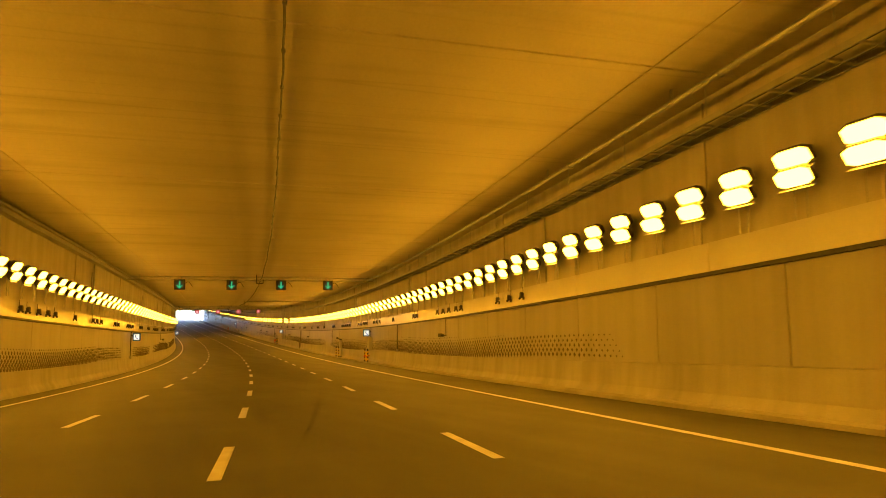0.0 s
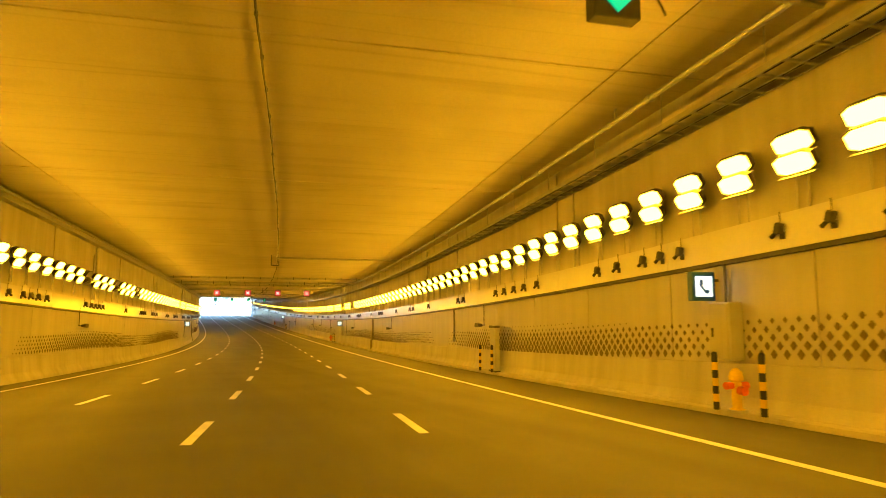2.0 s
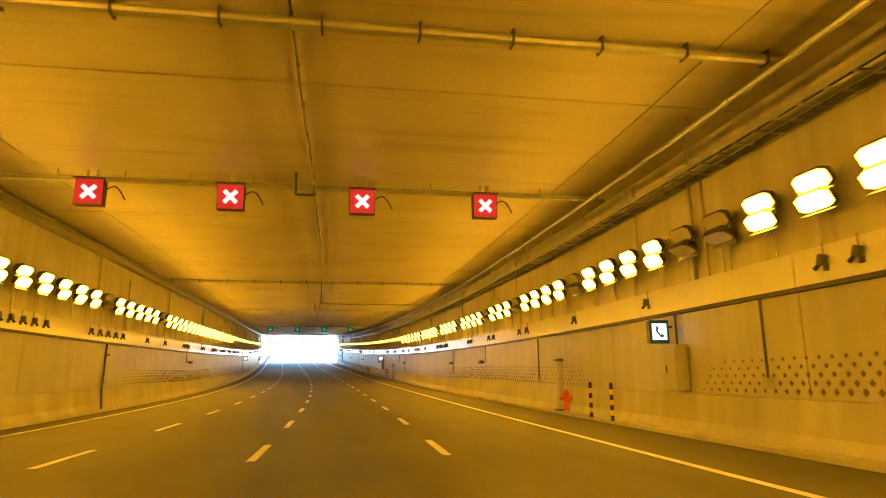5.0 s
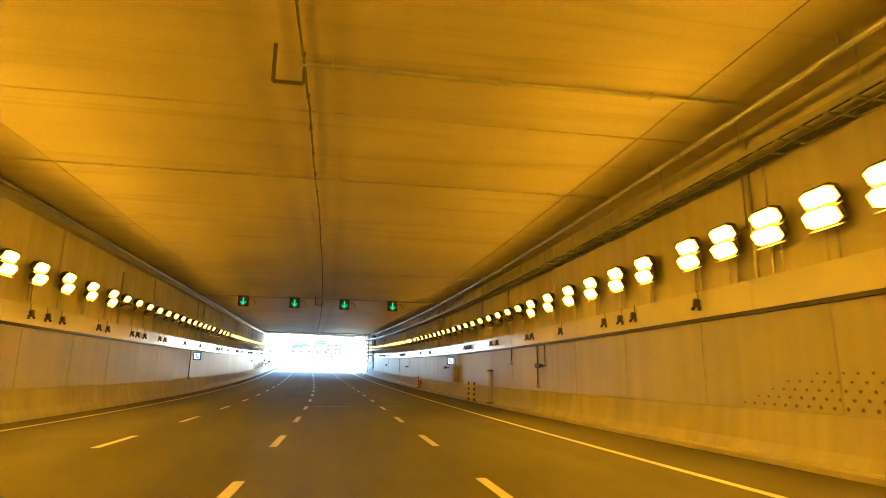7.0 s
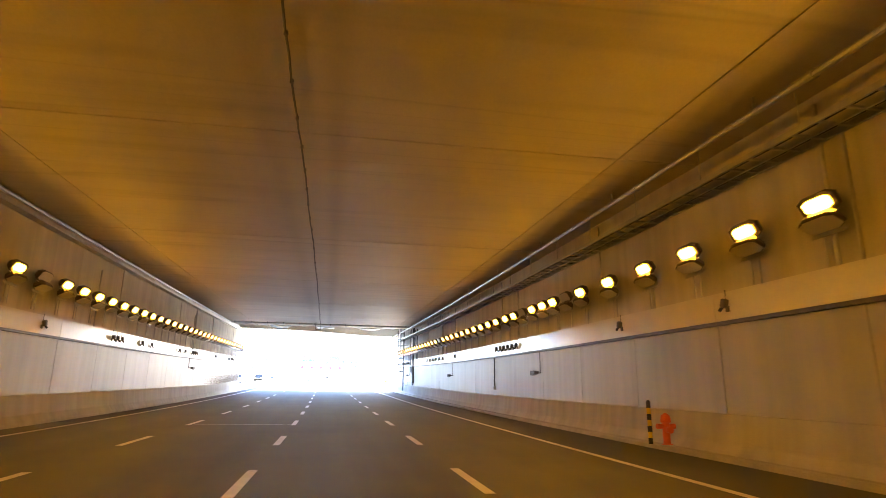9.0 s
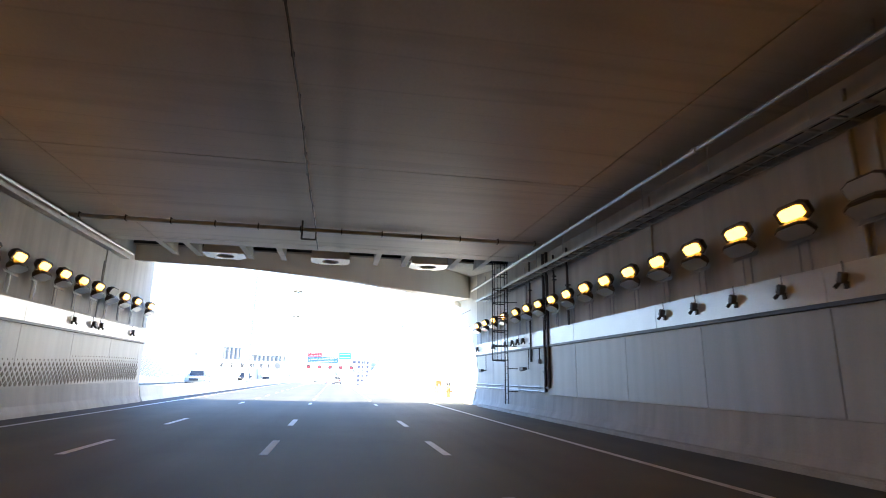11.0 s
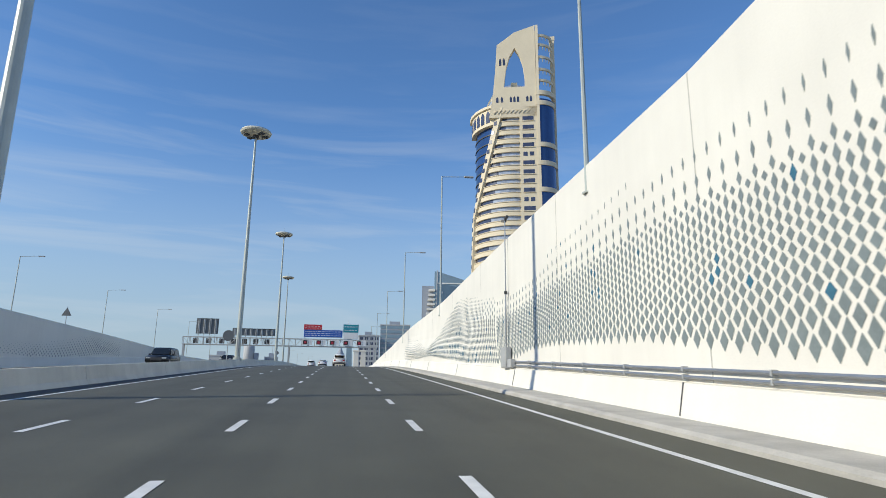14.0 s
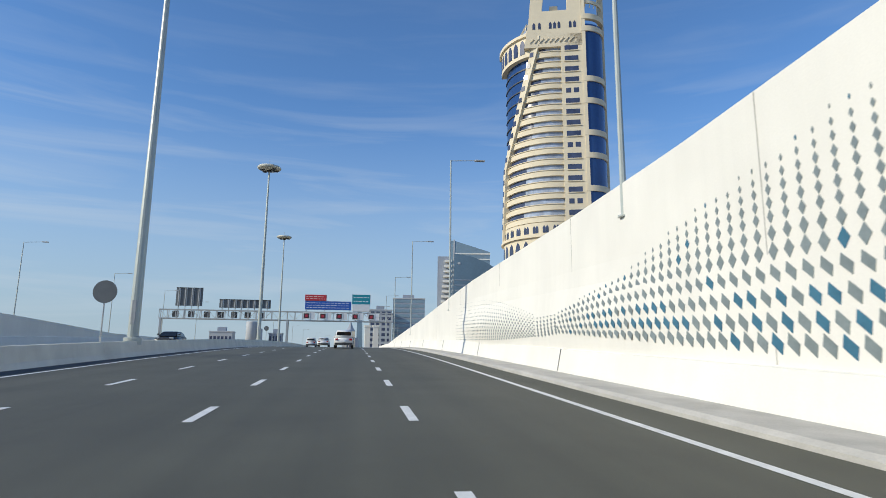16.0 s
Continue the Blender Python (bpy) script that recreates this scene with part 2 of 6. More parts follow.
SAND = shader("dusty ground", (0.36, 0.31, 0.24), 0.95, vary=0.2, scale=0.05, fine=3, bump=0.2)
LAMP_ON = glow("sodium lamp glass", (1.0, 0.42, 0.016), 5.0)
LAMP_DIM = glow("dimmed sodium lamp glass", (1.0, 0.42, 0.022), 4.6)
LAMP_LOW = glow("low sodium lamp glass", (1.0, 0.4, 0.045), 1.5)
LAMP_CASE = shader("dark cast lamp housing", (0.07, 0.06, 0.055), 0.4, metal=0.3, vary=0.12, scale=4, fine=40, bump=0.02)
LAMP_OFF = shader("unlit lamp glass", (0.5, 0.5, 0.48), 0.15, vary=0.05, bump=0)
ARROW_GREEN = glow("green lane signal", (0.02, 1.0, 0.45), 0.05, (0.02, 0.1, 0.04))
CROSS_RED = glow("red lane signal", (1.0, 0.02, 0.03), 0.035, (0.1, 0.02, 0.02))
CROSS_PINK = glow("bright lane signal cross", (1.0, 0.5, 0.5), 0.12, (0.1, 0.02, 0.02))


# ---- mesh helpers ----
def mesh_of(bm, name, material, smooth=False):
    me = bpy.data.meshes.new(name)
    bm.normal_update()
    bm.to_mesh(me)
    bm.free()
    if material:
        me.materials.append(material)
    if smooth:
        for f in me.polygons:
            f.use_smooth = True
    return me


def part(name, bm, material, parent=None, label="", smooth=False):
    ob = new(name, mesh_of(bm, name, material, smooth))
    if parent is not None:
        ob.parent = parent
    if label:
        ob["label"] = label
    return ob


def piece(name, mesh, parent, m):
    ob = new(name, mesh)
    ob.parent = parent
    ob.matrix_basis = m
    return ob


def thing(name, label, category, group="", m=None):
    ob = new(name)
    ob.empty_display_size = 0.2
    if m is not None:
        ob.matrix_basis = m
    return tagged(ob, label, category, group)


def add_box(bm, x0, x1, y0, y1, z0, z1, bevel=0.0, m=None):
    vs = [bm.verts.new((x, y, z)) for z in (z0, z1) for y in (y0, y1) for x in (x0, x1)]
    fs = [bm.faces.new([vs[i] for i in f]) for f in ((0, 2, 3, 1), (4, 5, 7, 6), (0, 1, 5, 4), (2, 6, 7, 3), (0, 4, 6, 2), (1, 3, 7, 5))]
    if bevel:
        es = list({e for f in fs for e in f.edges})
        got = bmesh.ops.bevel(bm, geom=es, offset=bevel, segments=1, affect="EDGES")
        vs = list({v for f in got["faces"] for v in f.verts} | {v for v in vs if v.is_valid})
    if m is not None:
        bmesh.ops.transform(bm, matrix=m, verts=[v for v in vs if v.is_valid])
    return bm


def box(x0, x1, y0, y1, z0, z1, bevel=0.0, m=None):
    return add_box(bmesh.new(), x0, x1, y0, y1, z0, z1, bevel, m)


def add_rod(bm, a, b, r0, r1=None, n=8, caps=True):
    """A round bar from a to b."""
    a, b = Vector(a), Vector(b)
    r1 = r0 if r1 is None else r1
    turn = (b - a).to_track_quat("Z", "Y").to_matrix()
    rings = []
    for c, r in ((a, r0), (b, r1)):
        rings.append([bm.verts.new(c + turn @ Vector((r * math.cos(2 * math.pi * i / n), r * math.sin(2 * math.pi * i / n), 0))) for i in range(n)])
    for i in range(n):
        bm.faces.new((rings[0][i], rings[0][(i + 1) % n], rings[1][(i + 1) % n], rings[1][i]))
    if caps:
        bm.faces.new(rings[0][::-1])
        bm.faces.new(rings[1])
    return bm


def rod(a, b, r0, r1=None, n=8):
    return add_rod(bmesh.new(), a, b, r0, r1, n)


def add_lathe(bm, outline, n=16, m=None):
    """A turned form round z from (radius, height) pairs."""
    rings = []
    for r, z in outline:
        rings.append([bm.verts.new((r * math.cos(2 * math.pi * i / n), r * math.sin(2 * math.pi * i / n), z)) for i in range(n)])
    for a, b in zip(rings, rings[1:]):
        for i in range(n):
            bm.faces.new((a[i], a[(i + 1) % n], b[(i + 1) % n], b[i]))
    bm.faces.new(rings[0][::-1])
    bm.faces.new(rings[-1])
    if m is not None:
        bmesh.ops.transform(bm, matrix=m, verts=[v for ring in rings for v in ring])
    return bm


def lathe(outline, n=16, m=None):
    return add_lathe(bmesh.new(), outline, n, m)


def add_slab(bm, outline, thick, m=None):
    """A flat outline in x and z, thick along y, centred."""
    a = [bm.verts.new((x, -thick / 2, z)) for x, z in outline]
    b = [bm.verts.new((x, thick / 2, z)) for x, z in outline]
    bm.faces.new(a)
    bm.faces.new(b[::-1])
    k = len(a)
    for i in range(k):
        bm.faces.new((a[i], b[i], b[(i + 1) % k], a[(i + 1) % k]))
    if m is not None:
        bmesh.ops.transform(bm, matrix=m, verts=a + b)
    return bm


def slab(outline, thick, m=None):
    return add_slab(bmesh.new(), outline, thick, m)


def sweep(outline, s0, s1, step=4.0, closed=True, bm=None):
    """A section in (u, h) drawn along the road; outline may be a function of the station."""
    bm = bm or bmesh.new()
    k = max(1, round((s1 - s0) / step))
    rings = []
    for i in range(k + 1):
        s = s0 + (s1 - s0) * i / k
        pts = outline(s) if callable(outline) else outline
        rings.append([bm.verts.new(at(s, u, h)) for u, h in pts])
    n = len(rings[0])
    for a, b in zip(rings, rings[1:]):
        for i in range(n if closed else n - 1):
            bm.faces.new((a[i], a[(i + 1) % n], b[(i + 1) % n], b[i]))
    if closed:
        bm.faces.new(rings[0][::-1])
        bm.faces.new(rings[-1])
    bmesh.ops.recalc_face_normals(bm, faces=bm.faces)
    return bm


def structure(name, bm, material, label, category, smooth=False):
    return tagged(part(name, bm, material, None, label, smooth), label, category, "", "structure")


W = 3.65           # lane width
WALL_R, WALL_L = 10.2, -8.9
CEIL = 7.1         # tunnel ceiling over the road
T0, T1 = -76.0, 241.0   # the tunnel's stations

# ---- the ground, road and tunnel ----
def top_r(s):
    """Height of the white wall over the road on the side of the slow lane."""
    return float(np.interp(s, [240, 257, 263, 272, 281, 300, 316, 324, 341, 372, 430], [12.6, 11.6, 10.9, 9.8, 8.55, 7.35, 6.05, 5.6, 4.9, 3.1, 0.95]))


def top_l(s):
    return float(np.interp(s, [230, 300, 310, 333, 353, 375, 400], [9.6, 5.8, 5.1, 3.75, 2.6, 1.3, 0.9]))


WALL_FAR = -24.0
PORTAL_L, PORTAL_R = 248.9, 252.3
structure("road", sweep([(WALL_L - 0.3, 0), (WALL_R + 0.3, 0), (WALL_R + 0.3, -0.5), (WALL_L - 0.3, -0.5)], T0, 1400, 4), ASPHALT, "dark grey asphalt carriageway of four lanes", "road")
structure("far_road", sweep([(WALL_FAR - 0.3, 0), (-9.25, 0), (-9.25, -0.5), (WALL_FAR - 0.3, -0.5)], T1 - 90, 1400, 4), ASPHALT, "grey asphalt carriageway of the oncoming traffic", "road")

GROUND_Z = 5.6


def ground_side(a, b):
    bm = bmesh.new()
    rings = []
    for s in [*range(-80, 480, 8), 600, 900, 1450]:
        rings.append([bm.verts.new(Vector((at(s, u).x, at(s, u).y, GROUND_Z))) for u in (a, b)])
    for p, q in zip(rings, rings[1:]):
        bm.faces.new((p[0], p[1], q[1], q[0]))
    bmesh.ops.recalc_face_normals(bm, faces=bm.faces)
    return bm


ground = structure("ground", ground_side(WALL_R + 0.45, 1800), SAND, "dusty pale ground beside the sunken road", "ground")
part("ground_side", ground_side(-1800, WALL_FAR - 0.45), SAND, ground)


# ---- road markings ----
for u0 in (-2 * W - 0.14, 2 * W + 0.09):
    structure("edge_line", sweep([(u0 - 0.09, 0.006), (u0 + 0.09, 0.006)], T0, 600, 4, closed=False), PAINT, "white painted edge line on asphalt", "road marking")
lane_lines = structure("lane_line", sweep([(-0.02, 0.004), (0.02, 0.004)], 640, 641, 1, closed=False), PAINT, "white dashed lines between the lanes", "road marking")


def dash(s, u, half):
    bm = bmesh.new()
    a, b = at(s - half, u, 0.007), at(s + half, u, 0.007)
    side = Vector((math.cos(math.radians(heading(s))), math.sin(math.radians(heading(s))), 0)) * 0.085
    w = 0.01 * random.uniform(-1, 1)
    vs = [bm.verts.new(p) for p in (a - side, a + side, b + side * (1 + w), b - side)]
    bm.faces.new(vs)
    return bm


for k in range(-10, 34):
    s = 7.144 * k - 0.032
    for u in (-W, 0, W):
        part("dash", dash(s, u, 1.35), PAINT, lane_lines)
for k in range(38, 110):
    for u in (-W, 0, W):
        part("dash", dash(6.486 * k + 3.11, u, 1.0), PAINT, lane_lines)
# thin pale transverse saw cuts in the asphalt
for s, u0, u1 in ((165.5, -3.2, -1.2), (165.5, 0.4, 2.2), (165.5, 2.5, 4.9), (183.5, -3.4, -0.3), (183.5, 1.2, 4.2), (199.0, -3.5, 0.0)):
    bm = bmesh.new()
    bm.faces.new([bm.verts.new(at(s + d, u, 0.005)) for d, u in ((-0.035, u0), (-0.035, u1), (0.035, u1), (0.035, u0))])
    part("saw_cut", bm, PAINT, lane_lines)

# ---- tunnel shell ----
bm = bmesh.new()
s = T0
while s < T1 - 0.1:
    e = min(T0 + 3.96 if s == T0 else s + 10.36, T1)
    for u0, u1 in ((WALL_L, -6.52), (-6.49, 8.02), (8.05, WALL_R)):
        sweep([(u0, CEIL), (u1, CEIL), (u1, CEIL + 0.4), (u0, CEIL + 0.4)], s, e, 4, True, bm)
    s = e + 0.05
sweep([(WALL_L, CEIL + 0.04), (WALL_R, CEIL + 0.04), (WALL_R, CEIL + 1.4), (WALL_L, CEIL + 1.4)], T0, T1 - 0.01, 4, True, bm)
# the deep edge of the slab and the beam line in front of it
sweep([(WALL_L, CEIL + 0.05), (WALL_R, CEIL + 0.05), (WALL_R, 9.8), (WALL_L, 9.8)], T1, T1 + 0.5, 0.5, True, bm)
uv = bm.loops.layers.uv.new("line")
for f in bm.faces:
    for loop in f.loops:
        p = loop.vert.co
        k = int(np.argmin((LX - p.x) ** 2 + (LY - p.y) ** 2))
        loop[uv].uv = ((p.x - LX[k]) * math.cos(PSI[k]) + (p.y - LY[k]) * math.sin(PSI[k]), ST[k] + (p.y - LY[k]) * math.cos(PSI[k]) - (p.x - LX[k]) * math.sin(PSI[k]))
structure("ceiling", bm, CEILING, "grey concrete tunnel ceiling with slab joints", "ceiling")

wall_r = structure("wall_right", sweep(lambda s: [(WALL_R, -0.4), (WALL_R + 0.45, -0.4), (WALL_R + 0.45, CEIL + 2.6 if s < 238 else 12.2), (WALL_R, CEIL + 2.6 if s < 238 else 12.2)], T0, PORTAL_R, 4), CONCRETE, "pale concrete tunnel wall with cladding panels", "wall")
wall_l = structure("wall_left", sweep(lambda s: [(WALL_L, -0.4), (WALL_L - 0.45, -0.4), (WALL_L - 0.45, CEIL + 2.4 if s < 238 else 10.9 if s < 246.2 else 8.6), (WALL_L, CEIL + 2.4 if s < 238 else 10.9 if s < 246.2 else 8.6)], T0, PORTAL_L, 4), CONCRETE, "pale concrete tunnel wall with cladding panels", "wall")
structure("wall_back", sweep([(WALL_L, -0.4), (WALL_R, -0.4), (WALL_R, CEIL + 1.2), (WALL_L, CEIL + 1.2)], T0 - 1, T0, 4), CONCRETE, "plain concrete wall closing the tunnel", "wall")
structure("far_tunnel_ceiling", sweep([(WALL_FAR, 7.4), (-9.4, 7.4), (-9.4, 9.4), (WALL_FAR, 9.4)], T1 - 90, PORTAL_L, 4), SOFFIT, "grey concrete roof over the oncoming carriageway", "ceiling")
structure("far_tunnel_end", sweep([(WALL_FAR, 0), (-9.4, 0), (-9.4, 7.4), (WALL_FAR, 7.4)], T1 - 91, T1 - 90, 4), CONCRETE, "plain concrete wall closing the oncoming tube", "wall")


def along(s0, s1, side, outline, name, material, parent, label=""):
    """A strip on the wall; outline in (distance from the wall, height)."""
    w = WALL_R if side > 0 else WALL_L
    return part(name, sweep([(w - side * d, h) for d, h in outline], s0, s1, 4), material, parent, label)


PANEL = 4.0
for side, wall, end in ((1, wall_r, 252.0), (-1, wall_l, 248.6)):
    along(T0, end, side, [(0.0, 0), (0.32, 0), (0.3, 0.12), (0.16, 0.35), (0.1, 0.98), (0.0, 0.98)], "barrier", CONCRETE, wall, "concrete safety barrier at the wall's foot")
    # strip coloured dark to paint the shadow gap below the white band
    along(T0, end, side, [(0.0, 2.98), (0.12, 2.98), (0.12, 3.06), (0.0, 3.06)], "ledge", DARK, wall)
    s = T0
    while s < end - 0.1:
        e = min(s + PANEL, end)
        along(s + 0.012, e - 0.012, side, [(0.0, 1.0), (0.045, 1.0), (0.045, 2.96), (0.0, 2.96)], "panel", CLADDING, wall)
        s += PANEL
    s = T0
    while s < end - 0.1:
        e = min(s + 6.0, end)
        along(s + 0.01, e - 0.01, side, [(0.0, 3.07), (0.09, 3.07), (0.09, 3.72), (0.0, 3.72)], "band_panel", BAND, wall)
        s += 6.0
    # upper wall: pilasters and vertical conduits
    for s in np.arange(T0 + 6, end, 12.0):
        along(s, s + 0.35, side, [(0.0, 4.9), (0.05, 4.9), (0.05, 7.0), (0.0, 7.0)], "joint_cover", CONCRETE, wall)
    for k, s in enumerate(np.arange(T0 + 9, end - 4, 19.3)):
        w = WALL_R if side > 0 else WALL_L
        part("conduit", rod(at(s, w - side * 0.05, 3.7), at(s, w - side * 0.05, 6.2), 0.035, n=6), STEEL, wall)
        if k % 2:
            part("conduit", rod(at(s + 0.5, w - side * 0.05, 3.7), at(s + 0.5, w - side * 0.05, 6.9), 0.05, n=6), STEEL, wall)
along(T0, 250.0, 1, [(0.0, -0.02), (0.55, -0.02), (0.55, 0.1), (0.5, 0.13), (0.0, 0.13)], "kerb", KERB, wall_r)


# diamond openings of the cladding, which swell and fade along the wall
def diamond_verts(c, along_dir, up, hw, hh, out, depth=0.012):
    """A diamond plate: four corners in front, four behind."""
    front = [c + along_dir * a * hw + up * b * hh + out * depth for a, b in ((-1, 0), (0, -1), (1, 0), (0, 1))]
    return front + [p - out * depth * 1.5 for p in front]


DIAMOND_FACES = ((0, 1, 2, 3), (0, 4, 5, 1), (1, 5, 6, 2), (2, 6, 7, 3), (3, 7, 4, 0))


def lattice(name, items, material, parent, label=""):
    """items: (station, height, half width, half height) on the wall at u, facing side."""
    vs, fs = [], []
    for s, u, side, h, hw, hh, lift in items:
        q = math.radians(heading(s))
        ahead = Vector((-math.sin(q), math.cos(q), 0))
        out = Vector((-math.cos(q), -math.sin(q), 0)) * side
        n = len(vs)
        lean = 0.5 if side > 0 and s > 299.7 and h < 3.0 else 0.0
        vs += diamond_verts(at(s, u, h) + out * lift, ahead, Vector((0, 0, 1)) + ahead * lean, hw, hh, out)
        fs += [[n + i for i in (f if side > 0 else f[::-1])] for f in DIAMOND_FACES]
    me = bpy.data.meshes.new(name)
    me.from_pydata(vs, [], fs)
    me.materials.append(material)
    me.update()
    ob = new(name, me)
    ob.parent = parent
    if label:
        ob["label"] = label
    return ob


def swell(s, spans):
    best = 0.0
    for a, b, strength in spans:
        if a < s < b:
            best = max(best, strength * math.sin(math.pi * (s - a) / (b - a)) ** 0.55)
    return best


TUNNEL_DIAMOND = shader("dark recessed panel", (0.13, 0.11, 0.09), 0.6, vary=0.2, scale=2, fine=30, bump=0.05)
SPANS_R = [(-40, -8, 1), (5, 47, 1), (41, 64, 1.0), (66, 108, 0.85), (112, 148, 0.5)]
SPANS_L = [(228, 262, 1), (-30, 4, 1), (8, 40, 0.9), (44, 56, 0.8), (58, 82, 0.9), (80, 106, 0.9), (125, 152, 0.6)]
for side, wall, spans in ((1, wall_r, SPANS_R), (-1, wall_l, SPANS_L)):
    u = (WALL_R if side > 0 else WALL_L)
    items = []
    for j in range(8):
        h = 1.12 + 0.155 * j
        k = 0
        s = -70.0 + (0.15 if j % 2 else 0.0)
        while s < (160 if side > 0 else 248.3):
            a = swell(s, spans)
            fade = a * (1.15 - 0.11 * j) - (0.28 if j > 4 else 0.0)
            if fade > 0.18:
                items.append((s, u, side, h + 0.12 * math.sin(s * 0.21) * a, 0.105 * min(1, fade), 0.125 * min(1, fade), 0.047))
            s += 0.3
    cut = [t for t in items if not (24 < t[0] < 34)]
    tagged(lattice("diamond_field", cut, TUNNEL_DIAMOND, wall), kind="stuff")
    near = [t for t in items if 24 < t[0] < 34][:290]
    for t in near:
        lattice("diamond", [t], TUNNEL_DIAMOND, wall)


# ---- portal: curved front beam, recess, flare ----
BEAM_U = [-9.4, -4.0, 1.5, 4.3, 6.2, 7.5, 8.2, 8.9, 9.8, 10.2, 10.6]


def beam_at(u):
    """Inner face of the beam: station, lower edge, upper edge, depth towards the mouth, rise of the underside."""
    w = min(0.9, max(0.0, 10.2 - u))
    return [float(np.mean([np.interp(u + w * k / 3, BEAM_U, v) for k in range(-3, 4)])) for v in (
        [245.5, 246.4, 248.4, 250.1, 251.2, 252.3, 252.9, 253.5, 254.3, 254.7, 255.1],
        [6.98, 7.0, 6.95, 6.88, 6.9, 6.95, 6.98, 7.0, 7.04, 7.06, 7.08],
        [7.92, 8.45, 9.0, 9.12, 8.9, 8.8, 8.75, 8.7, 8.62, 8.6, 8.6],
        [2.6, 1.9, 1.55, 1.8, 2.3, 2.5, 3.0, 4.65, 6.85, 8.1, 9.1],
        [0.37, 0.36, 0.14, 0.18, 0.15, 0.1, 0.1, 0.15, 0.5, 0.78, 0.9])]


bm = bmesh.new()
rings = []
N = 40
for u in [-9.4 + 0.7 * i for i in range(22)] + [5.8 + 0.2 * i for i in range(25)]:
    s, h, hi, d, e = beam_at(u)   # near the wall the front swings forward like a trumpet
    t = max(0.0, (u - 4.0) / 6.2)
    k = t ** 2.0
    ring = [(s, h), (s + d * 0.5, h + e * 0.45 - 0.03), (s + d, h + e), (s + d * (1 - 0.2 * k) + 0.1, h + e + 0.45 + 0.5 * k), (s + d * (1 - 0.26 * k) + 0.12, h + e + 1.2 + 0.8 * k), (s + d * (1 - 0.17 * k) + 0.15, h + e + 2.1 + 1.5 * k), (s + d * (1 - 0.1 * k) + 0.15, h + e + 2.5 + 1.5 * k), (s, h + 2.8 + 2.3 * k), (s - 0.1, hi)]
    rings.append([bm.verts.new(at(a, u, b)) for a, b in ring])
for a, b in zip(rings, rings[1:]):
    for i in range(len(a)):
        bm.faces.new((a[i], a[(i + 1) % len(a)], b[(i + 1) % len(b)], b[i]))
    bm.edges.get((a[0], b[0])).smooth = False      # crease between the inner face and the underside
bm.faces.new(rings[0][::-1])
bm.faces.new(rings[-1])
bmesh.ops.recalc_face_normals(bm, faces=bm.faces)
portal = structure("portal_beam", bm, WHITE, "pale curved concrete beam across the tunnel mouth", "beam", True)
# soffit that rises from the recess to the beam
bm = bmesh.new()
rings = []
RECESS = 245.1
for i in range(N + 1):
    u = WALL_L + (WALL_R - WALL_L) * i / N
    si, h, hi, d, e = beam_at(u)
    near = min(RECESS, si - 0.25)
    rings.append([bm.verts.new(at(a, u, b)) for a, b in ((near, 7.66), (si - 0.08, hi), (si - 0.08, 10.9), (near, 10.9))])
for a, b in zip(rings, rings[1:]):
    for i in range(4):
        bm.faces.new((a[i], a[(i + 1) % 4], b[(i + 1) % 4], b[i]))
bm.faces.new(rings[0][::-1])
bm.faces.new(rings[-1])
bmesh.ops.recalc_face_normals(bm, faces=bm.faces)
structure("portal_ceiling", bm, SOFFIT, "sloping concrete soffit behind the portal beam", "ceiling", False)
# roof and lining are coloured near-black to stand in for the recess's shade
structure("recess_roof", sweep([(WALL_L, 10.2), (WALL_R, 10.2), (WALL_R, 10.8), (WALL_L, 10.8)], T1 + 0.4, RECESS + 0.3, 1), VOID, "deck over the portal recess, its shade put into the colour", "ceiling")
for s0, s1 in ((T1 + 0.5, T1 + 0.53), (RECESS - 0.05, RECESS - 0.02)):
    structure("recess_lining", sweep([(WALL_L, 7.75), (WALL_R, 7.75), (WALL_R, 10.2), (WALL_L, 10.2)], s0, s1, 1), VOID, "lining of the portal recess, its shade put into the colour", "ceiling")
# little fin under the flare
bm = slab([(-0.5, 0.0), (0.0, -0.15), (0.0, 0.1), (-0.2, 0.16), (-0.32, 0.34), (-0.4, 0.7), (-0.46, 0.3)], 0.22)
bmesh.ops.bevel(bm, geom=list(bm.edges), offset=0.03, segments=2, affect="EDGES")
f = part("portal_fin", bm, WHITE, portal, "curved pointed concrete fin", True)
f.matrix_basis = stand(257.6, 10.22, 6.95)

# steel ribs in the recess
for k, u in enumerate((-6.9, -5.75, -3.3, -1.65, 3.0, 4.45, 6.95, 8.4)):
    r = thing("recess_rib", "grey steel rib across the portal recess", "steel beam", "ribs of the portal recess")
    part("web", sweep([(u - 0.09, 7.34), (u + 0.09, 7.34), (u + 0.09, 7.9), (u - 0.09, 7.9)], T1 + 0.5, RECESS + 0.12, 1), CONCRETE, r)
    part("flange", sweep([(u - 0.14, 7.3), (u + 0.14, 7.3), (u + 0.14, 7.34), (u - 0.14, 7.34)], T1 + 0.5, RECESS + 0.12, 1), CONCRETE, r)

# ---- the white walls outside ----
def bulge(s, h):
    """How far the white wall swells towards the road."""
    g = lambda x, c, w: math.exp(-((x - c) / w) ** 2)
    return 0.4 * g(s, 336, 8) * g(h, 1.9, 0.9) + 0.22 * g(s, 321, 4.5) * g(h, 2.1, 0.8) + 0.12 * g(s, 303, 4) * g(h, 3.2, 1.1)


